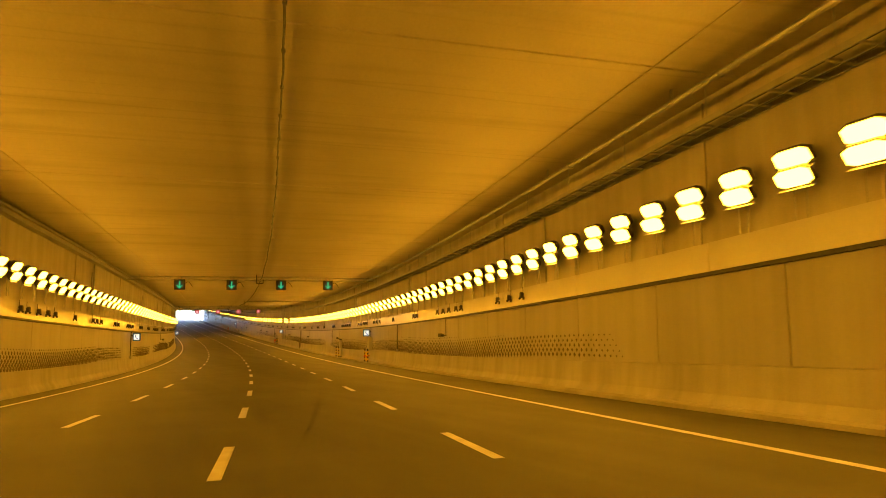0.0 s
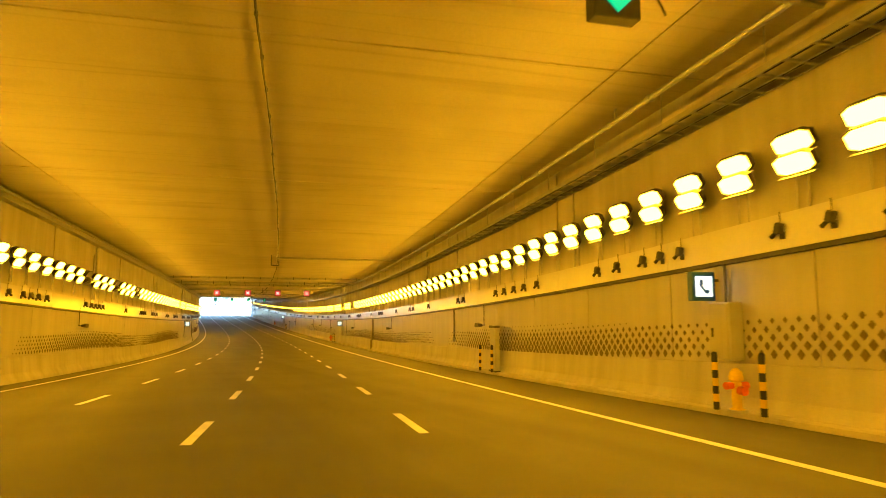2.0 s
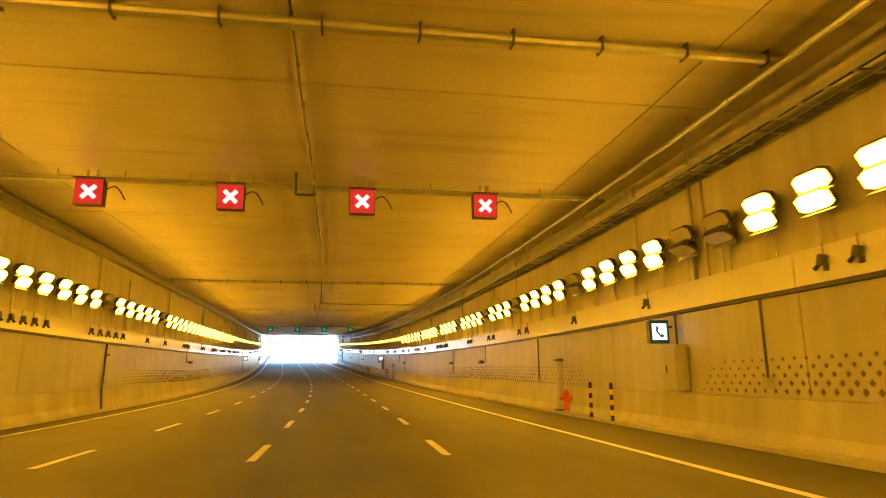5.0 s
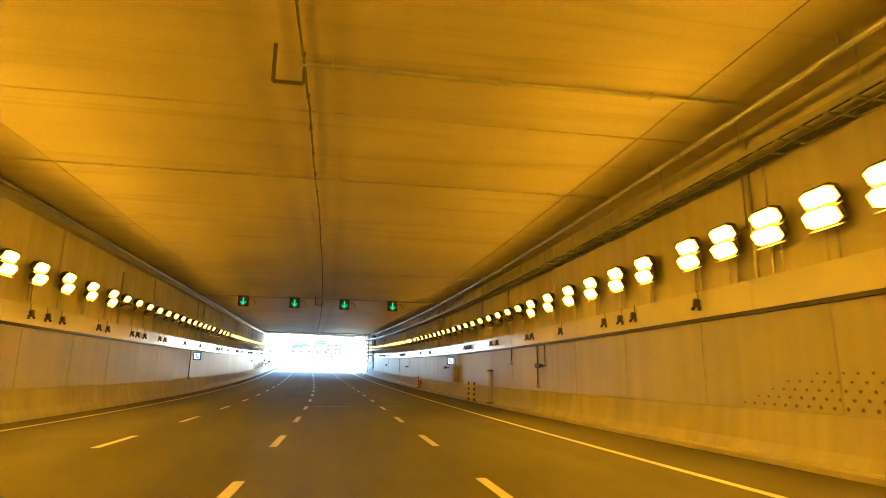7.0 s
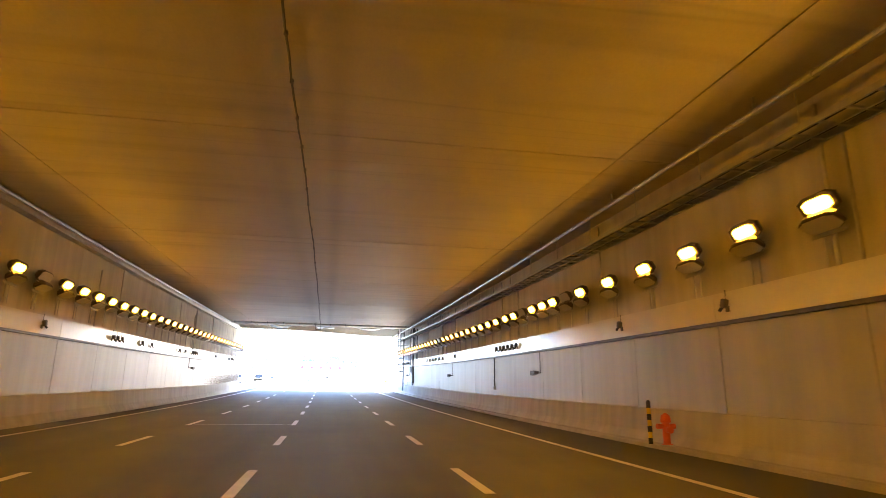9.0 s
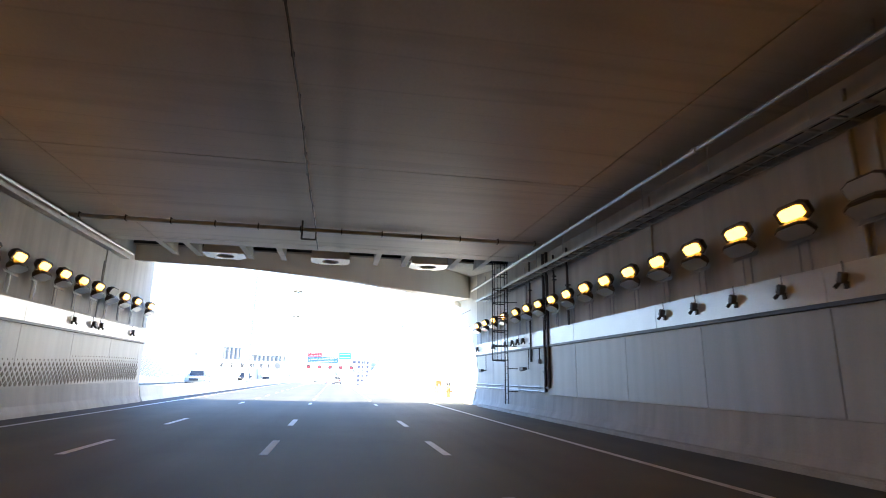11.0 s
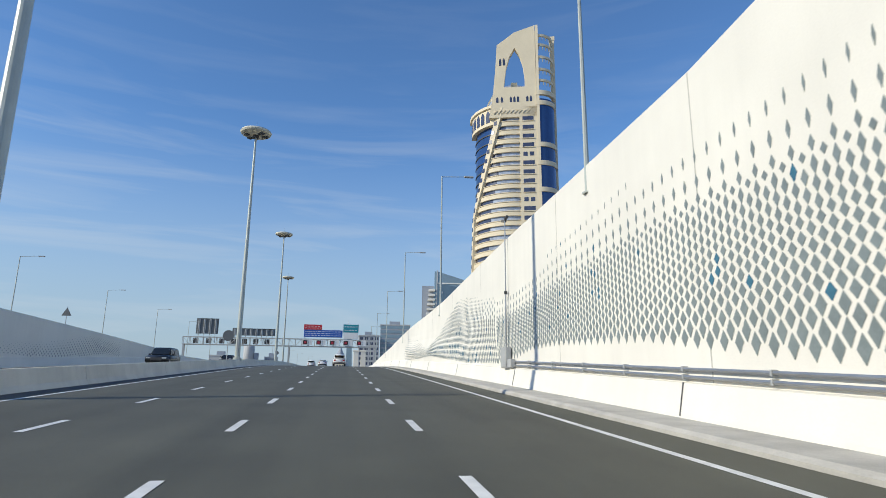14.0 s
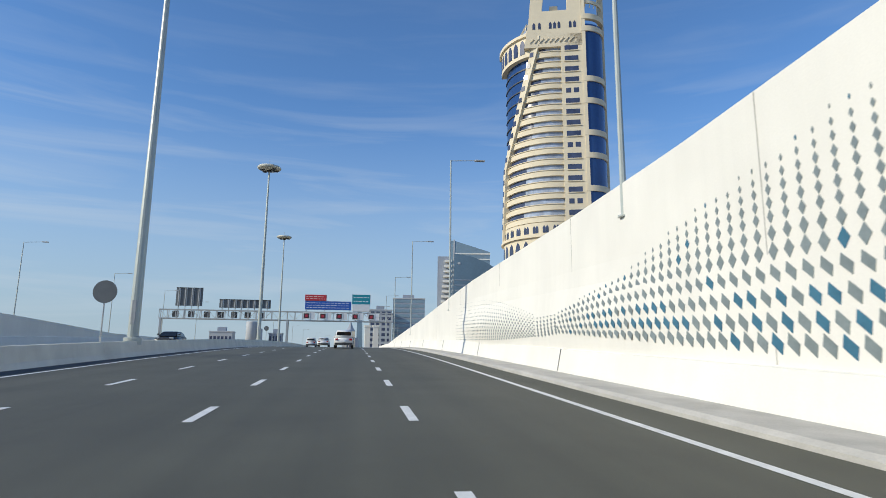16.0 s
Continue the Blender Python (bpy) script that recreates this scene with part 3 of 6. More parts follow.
white_wall = structure("white_wall", sweep(lambda s: [(WALL_R, -0.4), (WALL_R + 0.45, -0.4), (WALL_R + 0.45, top_r(s)), (WALL_R, top_r(s))] + [(WALL_R - bulge(s, h), min(h, top_r(s) - 0.02 * i)) for i, h in enumerate((5.2, 4.4, 3.7, 3.1, 2.6, 2.2, 1.8, 1.4, 1.0), 1)], PORTAL_R, 430, 1.5), WHITE, "tall white concrete retaining wall with diamond lattice", "wall")
far_wall = structure("far_wall", sweep(lambda s: [(WALL_FAR, -0.3), (WALL_FAR - 0.45, -0.3), (WALL_FAR - 0.45, top_l(s)), (WALL_FAR, top_l(s))], T1 - 90, 400, 2), WHITE, "white concrete retaining wall beside the oncoming lanes", "wall")
part("plinth", sweep(lambda s: [(WALL_R, 0), (WALL_R - 0.28, 0), (WALL_R - 0.26, 0.25), (WALL_R - 0.12, 0.95), (WALL_R, 0.98)], 252.0, 470, 4), WHITE, white_wall)
part("plinth", sweep(lambda s: [(WALL_FAR, 0), (WALL_FAR + 0.28, 0), (WALL_FAR + 0.12, 0.8), (WALL_FAR, 0.82)], T1 - 90, 460, 4), WHITE, far_wall)
for s in (263.2, 272.0, 281.0, 290.4, 303.5, 313.0, 323.0, 333.5, 345.0, 357.0):
    part("joint", sweep([(WALL_R - 0.004, 1.0), (WALL_R + 0.01, 1.0), (WALL_R + 0.01, top_r(s) - 0.02), (WALL_R - 0.004, top_r(s) - 0.02)], s, s + 0.035, 1), KERB, white_wall)
for s in np.arange(268, 420, 14.0):
    part("joint", sweep([(WALL_R - 0.285, 0.2), (WALL_R - 0.1, 0.2), (WALL_R - 0.1, 0.97), (WALL_R - 0.135, 0.97)], s, s + 0.04, 1), DARK, white_wall)
structure("pavement", sweep([(8.65, -0.1), (WALL_R, -0.1), (WALL_R, 0.16), (8.75, 0.15), (8.65, 0.08)], 256, 520, 4), KERB, "raised concrete verge along the white wall", "pavement")
# the strip's dark colour holds both gutter stain and barrier shadow
structure("shoulder", sweep([(-8.55, 0.004), (-7.75, 0.004)], 200, 520, 4, closed=False), SHOULDER, "stained asphalt strip with the barrier's shade in its colour", "road")

# median barrier, cast in lengths
BARRIER = shader("pale weathered barrier concrete", (0.66, 0.64, 0.55), 0.8, vary=0.1, scale=0.6, fine=30, bump=0.1, streak=0.06)
barrier = structure("median_barrier", sweep([(-8.8, 0), (-9.45, 0), (-9.25, 0.28), (-9.2, 0.8), (-8.98, 0.8), (-8.92, 0.22)], PORTAL_L, PORTAL_L + 0.5, 1), BARRIER, "long pale concrete barrier between the carriageways", "barrier")
s = PORTAL_L + 0.5
while s < 520:
    part("barrier_length", sweep([(-8.72, 0), (-9.45, 0), (-9.3, 0.28), (-9.22, 0.8), (-8.98, 0.8), (-8.86, 0.22)], s + 0.02, s + 11.98, 4), BARRIER, barrier)
    s += 12.0

# ---- diamond lattice of the white walls ----
TILE_GREY = shader("grey glazed lattice tile", (0.17, 0.2, 0.2), 0.3, vary=0.12, scale=3, fine=20, bump=0.02, per_object=0.3)
TILE_BLUE = shader("blue glazed lattice tile", (0.05, 0.15, 0.22), 0.25, vary=0.12, scale=3, fine=20, bump=0.02, per_object=0.3)
ROWF = [0, 0.094, 0.171, 0.234, 0.295, 0.351, 0.405, 0.455, 0.515, 0.578, 0.649, 0.735, 0.858, 1.0]


def lattice_band(s):
    """Lower and upper edge of the lattice and its strength at a station."""
    lo = float(np.interp(s, [246, 262, 268, 272, 278, 284, 291, 294, 296, 300], [1.3, 1.35, 1.4, 1.55, 1.74, 2.15, 2.12, 1.95, 1.6, 1.24]))
    hi = float(np.interp(s, [246, 254, 262, 266, 271, 276, 282, 288, 291, 293.5, 296.5, 300], [2.4, 3.5, 6.6, 6.8, 7.25, 7.5, 6.95, 6.05, 5.7, 5.2, 4.85, 4.75]))
    big = float(np.interp(s, [246, 252, 258, 272, 284, 291, 297, 303], [0.4, 0.7, 1.0, 1.0, 0.85, 1.0, 0.85, 0.85]))
    return lo, hi, big


grey, blue = [], []
rng = random.Random(7)
for j in range(2 * len(ROWF) - 1):
    f = ROWF[j // 2] if j % 2 == 0 else 0.5 * (ROWF[j // 2] + ROWF[j // 2 + 1])
    i = min(j // 2, len(ROWF) - 2)
    gap = ROWF[i + 1] - ROWF[i]
    s = 247.0 + (0.25 if j % 2 else 0.0)
    while s < 299.6:
        lo, hi, big = lattice_band(s)
        h = lo + (hi - lo) * f
        hh = 0.46 * gap * (hi - lo)
        wave = 0.5 + 0.5 * math.sin(s * 0.33 - f * 5.0)
        hw = float(np.interp(f, [0, 0.45, 0.8, 1.0], [0.21, 0.16, 0.12, 0.05] if s > 284 else [0.21, 0.105, 0.085, 0.035])) * big
        hw *= 0.85 + 0.3 * wave * min(1, f * 2)
        if f > 0.6:
            edge = (f - 0.6) / 0.4
            hw *= 1 - 0.45 * edge
            hh *= (1 - 0.55 * edge) * (0.75 if j % 2 == 0 else 0.0 if f > 0.62 else 0.6)
        hw *= 0.88
        if s > 284:
            hw, hh = hw * 0.78, hh * 1.1
        hh = min(hh * 1.08, 0.32) * (0.6 + 0.4 * big)
        if hw > 0.018 and hh > 0.04:
            (blue if rng.random() < (0.26 if 262 < s < 276 and f < 0.3 else 0.05 if 286 < s < 294 else 0.015) else grey).append((s, WALL_R - bulge(s, h), 1, h, hw, hh, 0.002))
        s += 0.5
# farther on the tiles stand in columns, swell into a second wave and die out from the top
ROWG = [0, 0.37, 0.80, 1.23, 1.62, 1.95, 2.25, 2.5, 2.75, 2.98, 3.22, 3.45, 3.7, 3.95, 4.2]
for j, base in enumerate(ROWG):
    s = 299.75 + 0.1 * min(j, 3)
    while s < 324.3:
        lo = float(np.interp(s, [300, 301.5, 307, 310.2, 315.5, 319.2, 324, 329, 331], [1.3, 1.32, 1.23, 1.34, 1.43, 1.54, 1.6, 1.5, 1.4]))
        tall = float(np.interp(s, [300, 301.5, 307, 310.3, 312.5, 315.6, 319.2, 324, 329, 331], [0.84, 0.86, 0.95, 1.07, 1.05, 0.97, 0.78, 0.42, 0.18, 0.14]))
        hi = float(np.interp(s, [300, 302, 307, 309.5, 311, 312, 313.2, 315.6, 317, 319, 322, 324, 328, 331], [4.8, 4.9, 5.3, 5.5, 5.35, 5.1, 4.8, 4.3, 3.9, 3.25, 2.7, 2.3, 1.95, 1.8]))
        h = lo + base * tall
        f = (h - lo) / (hi - lo)
        if f < 1.0 and not (f > 0.62 and s < 302.6 and int(s / 0.4 + j) % 2):
            small = float(np.interp(base, [0, 1.7, 2.3, 4.2], [1.0, 0.88, 0.6, 0.42]))
            small += (1 - small) * 0.6 * max(0.0, min(1.0, (303.5 - s) / 3))
            size = small * float(np.interp(f, [0, 0.8, 0.92, 1.0], [1.0, 0.9, 0.6, 0.25]))
            hw = 0.15 * size * float(np.interp(s, [300, 318, 325, 331], [1.0, 1.0, 0.8, 0.45]))
            hh = 0.2 * tall * (0.12 + 0.88 * size)
            shade = 0.55 if j in (1, 2) and 308.5 < s < 321 else 0.22 if j in (1, 2, 3) and 301 < s < 306 else 0.06
            (blue if rng.random() < shade else grey).append((s, WALL_R - bulge(s, h), 1, h, hw, hh, 0.002))
        s += 0.4
# the third wave: fine tiles that fan out again and fade
for j in range(12):
    f = (j / 11) ** 1.15
    s = 324.5 + (0.22 if j % 2 else 0.0)
    while s < 346.5:
        lo = float(np.interp(s, [324, 326.6, 329.4, 332.8, 336.6, 347], [1.58, 1.43, 1.33, 1.23, 1.16, 1.06]))
        hi = float(np.interp(s, [324, 326.6, 329.4, 332.8, 336.6, 347], [2.3, 2.2, 2.6, 3.05, 3.4, 3.6]))
        h = lo + (hi - lo) * f
        fade = float(np.interp(f, [0, 0.6, 1.0], [1.0, 0.85, 0.4])) * float(np.interp(s, [324, 330, 338, 347], [1.0, 0.9, 0.58, 0.2]))
        spread = (hi - lo) / 11
        if not (s < 327 and j % 2):
            grey.append((s, WALL_R - bulge(s, h), 1, h, 0.125 * fade, min(0.09, 0.55 * spread * (2 if s < 327 else 1)) * fade, 0.002))
        s += 0.44
near = [t for t in grey + blue if 259.5 < t[0] < 266.5 and t[3] < 4.6][:300]
mark = set(id(t) for t in near)
tagged(lattice("lattice_field", [t for t in grey if id(t) not in mark], TILE_GREY, white_wall), kind="stuff")
tagged(lattice("lattice_field_blue", [t for t in blue if id(t) not in mark], TILE_BLUE, white_wall), kind="stuff")
blues = set(id(t) for t in blue)
for t in near:
    lattice("tile", [t], TILE_BLUE if id(t) in blues else TILE_GREY, white_wall)
far_items = []
for j in range(16):
    s = 262.0 + (0.3 if j % 2 else 0.0)
    while s < 346:
        hi = float(np.interp(s, [262, 290, 300, 306, 320, 328, 336, 346], [4.6, 3.8, 4.1, 3.6, 2.0, 2.2, 3.0, 2.6]))
        h = 0.95 + 0.2 * j + 0.25 * math.sin(s * 0.3 + j * 0.2)
        if 0.9 < h < min(hi, top_l(s) - 0.3):
            a = min(1.0, (hi - h) / 1.2 + 0.2) * float(np.interp(s, [262, 280, 308, 320, 330, 340, 346], [0.9, 1.0, 0.8, 0.4, 0.6, 0.6, 0.3]))
            far_items.append((s, WALL_FAR, -1, h, 0.17 * a, 0.17 * a, 0.002))
        s += 0.6
tagged(lattice("lattice_field", far_items, TILE_GREY, far_wall), kind="stuff")

# ---- tunnel equipment ----
def add_shell(bm, rings, m):
    """A closed housing through rounded rectangles (half height, half length, depth)."""
    made = []
    for c, e, z in rings:
        made.append([bm.verts.new(m @ Vector((x, y, z))) for x, y in ((-c, -e * 0.62), (-c * 0.62, -e), (c * 0.62, -e), (c, -e * 0.62), (c, e * 0.62), (c * 0.62, e), (-c * 0.62, e), (-c, e * 0.62))])
    for a, b in zip(made, made[1:]):
        for i in range(8):
            bm.faces.new((a[i], a[(i + 1) % 8], b[(i + 1) % 8], b[i]))
    bm.faces.new(made[0][::-1])
    bm.faces.new(made[-1])
    bmesh.ops.recalc_face_normals(bm, faces=bm.faces)
    return bm


def luminaire_parts(parent, side, upper, lower):
    """Two floodlights one over the other on a post that rises from the white band."""
    k = -side
    part("post", rod((k * 0.1, 0, -0.95), (k * 0.1, 0, 0.3), 0.022, n=6), STEEL, parent)
    part("conduit", rod((k * 0.06, 0.3, -0.95), (k * 0.06, 0.3, -0.2), 0.015, n=5), STEEL, parent)
    for z, lit, nm in ((0.17, upper, "upper_floodlight"), (-0.2, lower, "lower_floodlight")):
        steep = 60 if lit != LAMP_OFF or nm == "upper_floodlight" else 28
        tilt = pose(k * 0.36, 0, z, 0, k * -steep, 0)
        h = part(nm, add_shell(bmesh.new(), [(0.19, 0.42, -0.03), (0.2, 0.43, 0.03), (0.17, 0.37, 0.12), (0.1, 0.24, 0.22), (0.05, 0.12, 0.25)], tilt), LAMP_CASE, parent, "dark cast metal floodlight housing")
        c, e = (0.165, 0.385) if lower == LAMP_ON else (0.175, 0.395) if lit == LAMP_OFF else (0.125, 0.31)
        g = add_shell(bmesh.new(), [(c, e, -0.045), (c, e, -0.025)], tilt)
        part("lamp_glass", g, lit, h, "unlit lamp glass" if lit == LAMP_OFF else "glowing amber lamp glass")
        part("visor", box(min(-k * 0.2, -k * 0.215), max(-k * 0.2, -k * 0.215), -0.4, 0.4, -0.13, -0.02, 0, tilt), STEEL, h, "thin metal lip under the glass")
        part("arm", rod((k * 0.1, 0, z), tilt @ Vector((0, 0, 0.22)), 0.03, n=6), STEEL, h)


KINDS = {}
for side in (1, -1):
    for kind, up, low, label in (("both", LAMP_ON, LAMP_ON, "pair of amber sodium floodlights on the tunnel wall"), ("upper", LAMP_DIM, LAMP_OFF, "floodlight pair with only the upper lamp lit"),
                                 ("low", LAMP_LOW, LAMP_OFF, "dimmed floodlight pair near the tunnel mouth"), ("off", LAMP_OFF, LAMP_OFF, "pair of unlit floodlights on the tunnel wall")):
        t = thing("twin_floodlight", label, "floodlight", "floodlights along the tunnel walls")
        luminaire_parts(t, side, up, low)
        KINDS[side, kind] = t
# stations of the floodlights: a close row, a wider one in the middle, a close one again towards the mouth
ROW_R = [88.95 - 1.4 * k for k in range(117, -1, -1)] + [90.35 + 1.4 * k for k in range(42)] + [149.95, 151.7, 153.6, 155.6, 157.8, 160.0, 161.85, 163.6] + [165.4 + 1.9 * k for k in range(8)] + [180.6, 182.4, 184.3, 186.3, 188.4, 190.55, 192.8, 195.0, 196.4, 197.7, 198.9, 200.2, 201.6, 202.9, 204.3, 206.0] + [207.6 + 1.66 * k for k in range(20)] + [240.8, 242.55, 244.7, 246.7, 248.7, 250.7]
ROW_L = [93.65 - 1.45 * k for k in range(116, -1, -1)] + [95.2, 96.6, 98.2, 99.7, 101.4, 103.0, 104.5, 106.2, 107.9, 109.6, 111.4, 113.3] + [114.8 + 1.5 * k for k in range(25)] + [152.0, 153.85, 155.85, 158.0, 160.25, 162.6, 164.45] + [166.3 + 1.9 * k for k in range(10)] + [185.2, 187.3, 189.2, 191.1, 193.3, 195.6, 197.4] + [199.2 + 1.6 * k for k in range(29)] + [245.75, 247.85]
OFF_R = (99.2, 100.6, 105.2, 106.7, 114.5, 121.5, 127.0, 134.0, 141.0, 196.4, 201.6, 222.5)
OFF_L = (66.2, 71.7, 77.0, 101.4, 107.9, 122.3, 131.3, 189.2, 197.4, 242.0)
used = {k: False for k in KINDS}
rest = {}
for side, row, off, change in ((1, ROW_R, OFF_R, 161), (-1, ROW_L, OFF_L, 163.5)):
    for s in row:
        kind = "off" if any(abs(s - o) < 0.75 for o in off) else "both" if s < change else "upper" if s < 212 else "low"
        m = stand(s, WALL_R - 0.02 if side > 0 else WALL_L + 0.02, 4.66 if side > 0 else 4.76)
        if s < -12:
            rest.setdefault(side, []).append(m)
        elif used[side, kind]:
            copy_thing(KINDS[side, kind], m)
        else:
            KINDS[side, kind].matrix_basis = m
            used[side, kind] = True
for side, ms in rest.items():
    for nm, mat in (("floodlight_row_housing", LAMP_CASE), ("floodlight_row_glass", LAMP_ON), ("floodlight_row_bracket", STEEL)):
        bm = bmesh.new()
        for o in KINDS[side, "both"].children_recursive:
            if o.data.materials[0] == mat:
                for m in ms:
                    n0 = len(bm.verts)
                    bm.from_mesh(o.data)
                    bm.verts.ensure_lookup_table()
                    bmesh.ops.transform(bm, matrix=m, verts=bm.verts[n0:])
        tagged(part(nm, bm, mat), "row of amber tunnel floodlights farther back", "floodlight", "", "stuff")


# cable ladder under the ceiling on one side, pipe on the other
tray = thing("cable_tray", "galvanised cable ladder with cables under the ceiling", "cable tray")
for u in (9.38, 9.78, 10.12):
    part("rail", sweep([(u - 0.02, 6.08), (u + 0.02, 6.08), (u + 0.02, 6.2), (u - 0.02, 6.2)], T0, 249, 4), STEEL, tray)
bm = bmesh.new()
for s in np.arange(T0 + 1, 248, 0.6):
    sweep([(9.38, 6.1), (10.12, 6.1), (10.12, 6.14), (9.38, 6.14)], s, s + 0.07, 1, True, bm)
tagged(part("rung", bm, STEEL, tray), kind="stuff")
for u, r in ((9.5, 0.035), (9.6, 0.03), (9.9, 0.045), (10.0, 0.03)):
    part("cable", sweep([(u + r * math.cos(a * math.pi / 3), 6.17 + r + r * math.sin(a * math.pi / 3)) for a in range(6)], T0, 249, 4), BLACK, tray)
for s in np.arange(T0 + 2, 241, 3.0):
    part("hanger", rod(at(s, 9.4, 6.1), at(s, 9.4, CEIL), 0.015, n=4), STEEL, tray)
pipe = thing("fire_main", "grey water pipe under the ceiling edge", "pipe")
part("pipe", sweep([(9.1 + 0.07 * math.cos(a * math.pi / 4), 6.78 + 0.07 * math.sin(a * math.pi / 4)) for a in range(8)], T0, 249, 4), STEEL, pipe)
for s in np.arange(T0 + 3, 248, 6.1):
    part("coupling", rod(at(s, 9.1, 6.78), at(s + 0.16, 9.1, 6.78), 0.095, n=10), STEEL, pipe, "bolted pipe coupling")
    part("hanger", box(-0.02, 0.02, -0.02, 0.02, 6.84, CEIL, 0, stand(s + 1.5, 9.1)), STEEL, pipe)
conduit = thing("ceiling_conduit", "pale metal conduit box along the ceiling edge", "conduit")
part("channel", sweep([(WALL_L, 6.72), (WALL_L + 0.32, 6.72), (WALL_L + 0.32, 6.86), (WALL_L, 6.86)], T0, 244, 4), STEEL, conduit)
part("pipe", sweep([(WALL_L + 0.42 + 0.06 * math.cos(a * math.pi / 3), 6.95 + 0.06 * math.sin(a * math.pi / 3)) for a in range(6)], T0, 244, 4), STEEL, conduit)

# cable that hangs along the middle of the ceiling
cable = thing("ceiling_cable", "thin dark cable clipped along the ceiling", "cable")


def cable_u(s):
    return float(np.interp(s, [-76, 30, 80, 105, 180, 240], [0.6, 0.75, 0.92, 0.7, 0.28, 0.2])) + 0.015 * math.sin(s * 0.7) + 0.008 * math.sin(s * 3.1)


bm = bmesh.new()
prev = None
for s in np.arange(T0, 241, 0.8):
    q = at(s, cable_u(s), CEIL - 0.045 - 0.02 * abs(math.sin(s * 0.9)))
    if prev is not None:
        add_rod(bm, prev, q, 0.022, n=4, caps=False)
    prev = q
part("line", bm, BLACK, cable)
bm = bmesh.new()
for s in np.arange(T0 + 1, 240, 1.6):
    u = cable_u(s)
    q = at(s, u, CEIL - 0.04)
    add_box(bm, -0.035, 0.035, -0.025, 0.025, -0.03, 0.04, 0, Matrix.Translation(q))
tagged(part("clip", bm, DARK, cable), kind="stuff")

# transverse pipes under the ceiling, clipped; the one at 131.0 is added to stand in for a soft dark band
for s, r, dip in ((74.3, 0.07, 0.1), (91.6, 0.09, 0.13), (98.2, 0.12, 0.16), (102.7, 0.1, 0.14), (131.0, 0.08, 0.11), (144.5, 0.045, 0.06), (151.0, 0.025, 0.04), (236.9, 0.08, 0.12)):
    t = thing("ceiling_pipe", "grey pipe clipped across the tunnel ceiling", "pipe", "pipes across the ceiling")
    u0 = 0.8 if s == 74.3 else 0.4 if s == 144.5 else WALL_L + 0.2
    part("pipe", rod(at(s, u0, CEIL - dip), at(s, 9.3, CEIL - dip), r, n=10), STEEL, t)
    for u in np.arange(u0 + 0.6, 9.2, 1.55 if r > 0.075 else 3.1):
        part("clip", box(-0.02, 0.02, -r - 0.02, r + 0.02, -dip - r - 0.012, 0.0, 0, stand(s, u, CEIL)), DARK if r > 0.075 else STEEL, t)


def lane_signal(kind):
    """A square matrix sign with its hanger; faces back along the road."""
    t = thing("lane_signal", "black lane signal box with lit green arrow" if kind == "arrow" else "black lane signal box with lit red cross", "traffic signal", "lane signals over the lanes")
    part("box", box(-0.37, 0.37, -0.1, 0.16, -0.37, 0.37, 0.02), BLACK, t)
    part("hood", box(-0.39, 0.39, -0.22, -0.1, 0.36, 0.39), DARK, t)
    part("hanger", rod((-0.12, 0.06, 0.36), (-0.12, 0.06, 0.68), 0.03, n=6), STEEL, t)
    part("hanger", rod((0.12, 0.06, 0.36), (0.12, 0.06, 0.68), 0.03, n=6), STEEL, t)
    bm = bmesh.new()
    prev = None
    for i in range(7):
        a = i / 6
        q = Vector((0.37 + 0.5 * a, 0.05, 0.1 + 0.25 * math.sin(a * 3.0) - 0.3 * a))
        if prev is not None:
            add_rod(bm, prev, q, 0.018, n=5)
        prev = q
    part("lead", bm, BLACK, t)
    if kind == "arrow":
        bm = bmesh.new()
        add_slab(bm, [(-0.05, -0.22), (0.05, -0.22), (0.05, 0.28), (-0.05, 0.28)], 0.012, pose(0, -0.108, 0))
        for k in (-1, 1):
            add_slab(bm, [(0, -0.3), (k * 0.24, -0.06), (k * 0.18, 0.0), (0, -0.17)][::k], 0.012, pose(0, -0.112, 0))
        part("arrow", bm, ARROW_GREEN, t, "lit green downward arrow")
    else:
        bm = bmesh.new()
        for a in (45, -45):
            add_box(bm, -0.24, 0.24, -0.006, 0.006, -0.06, 0.06, 0, pose(0, -0.113, 0, 0, a, 0))
        part("cross", bm, CROSS_PINK, t, "bright pinkish lit cross")
        part("face", box(-0.31, 0.31, -0.106, -0.1, -0.31, 0.31), CROSS_RED, t, "glowing red face")
        bm = bmesh.new()
        for x0, x1, z0, z1 in ((-0.35, 0.35, 0.31, 0.35), (-0.35, 0.35, -0.35, -0.31), (-0.35, -0.31, -0.31, 0.31), (0.31, 0.35, -0.31, 0.31)):
            add_box(bm, x0, x1, -0.112, -0.1, z0, z1)
        part("frame", bm, CROSS_RED, t)
    return t


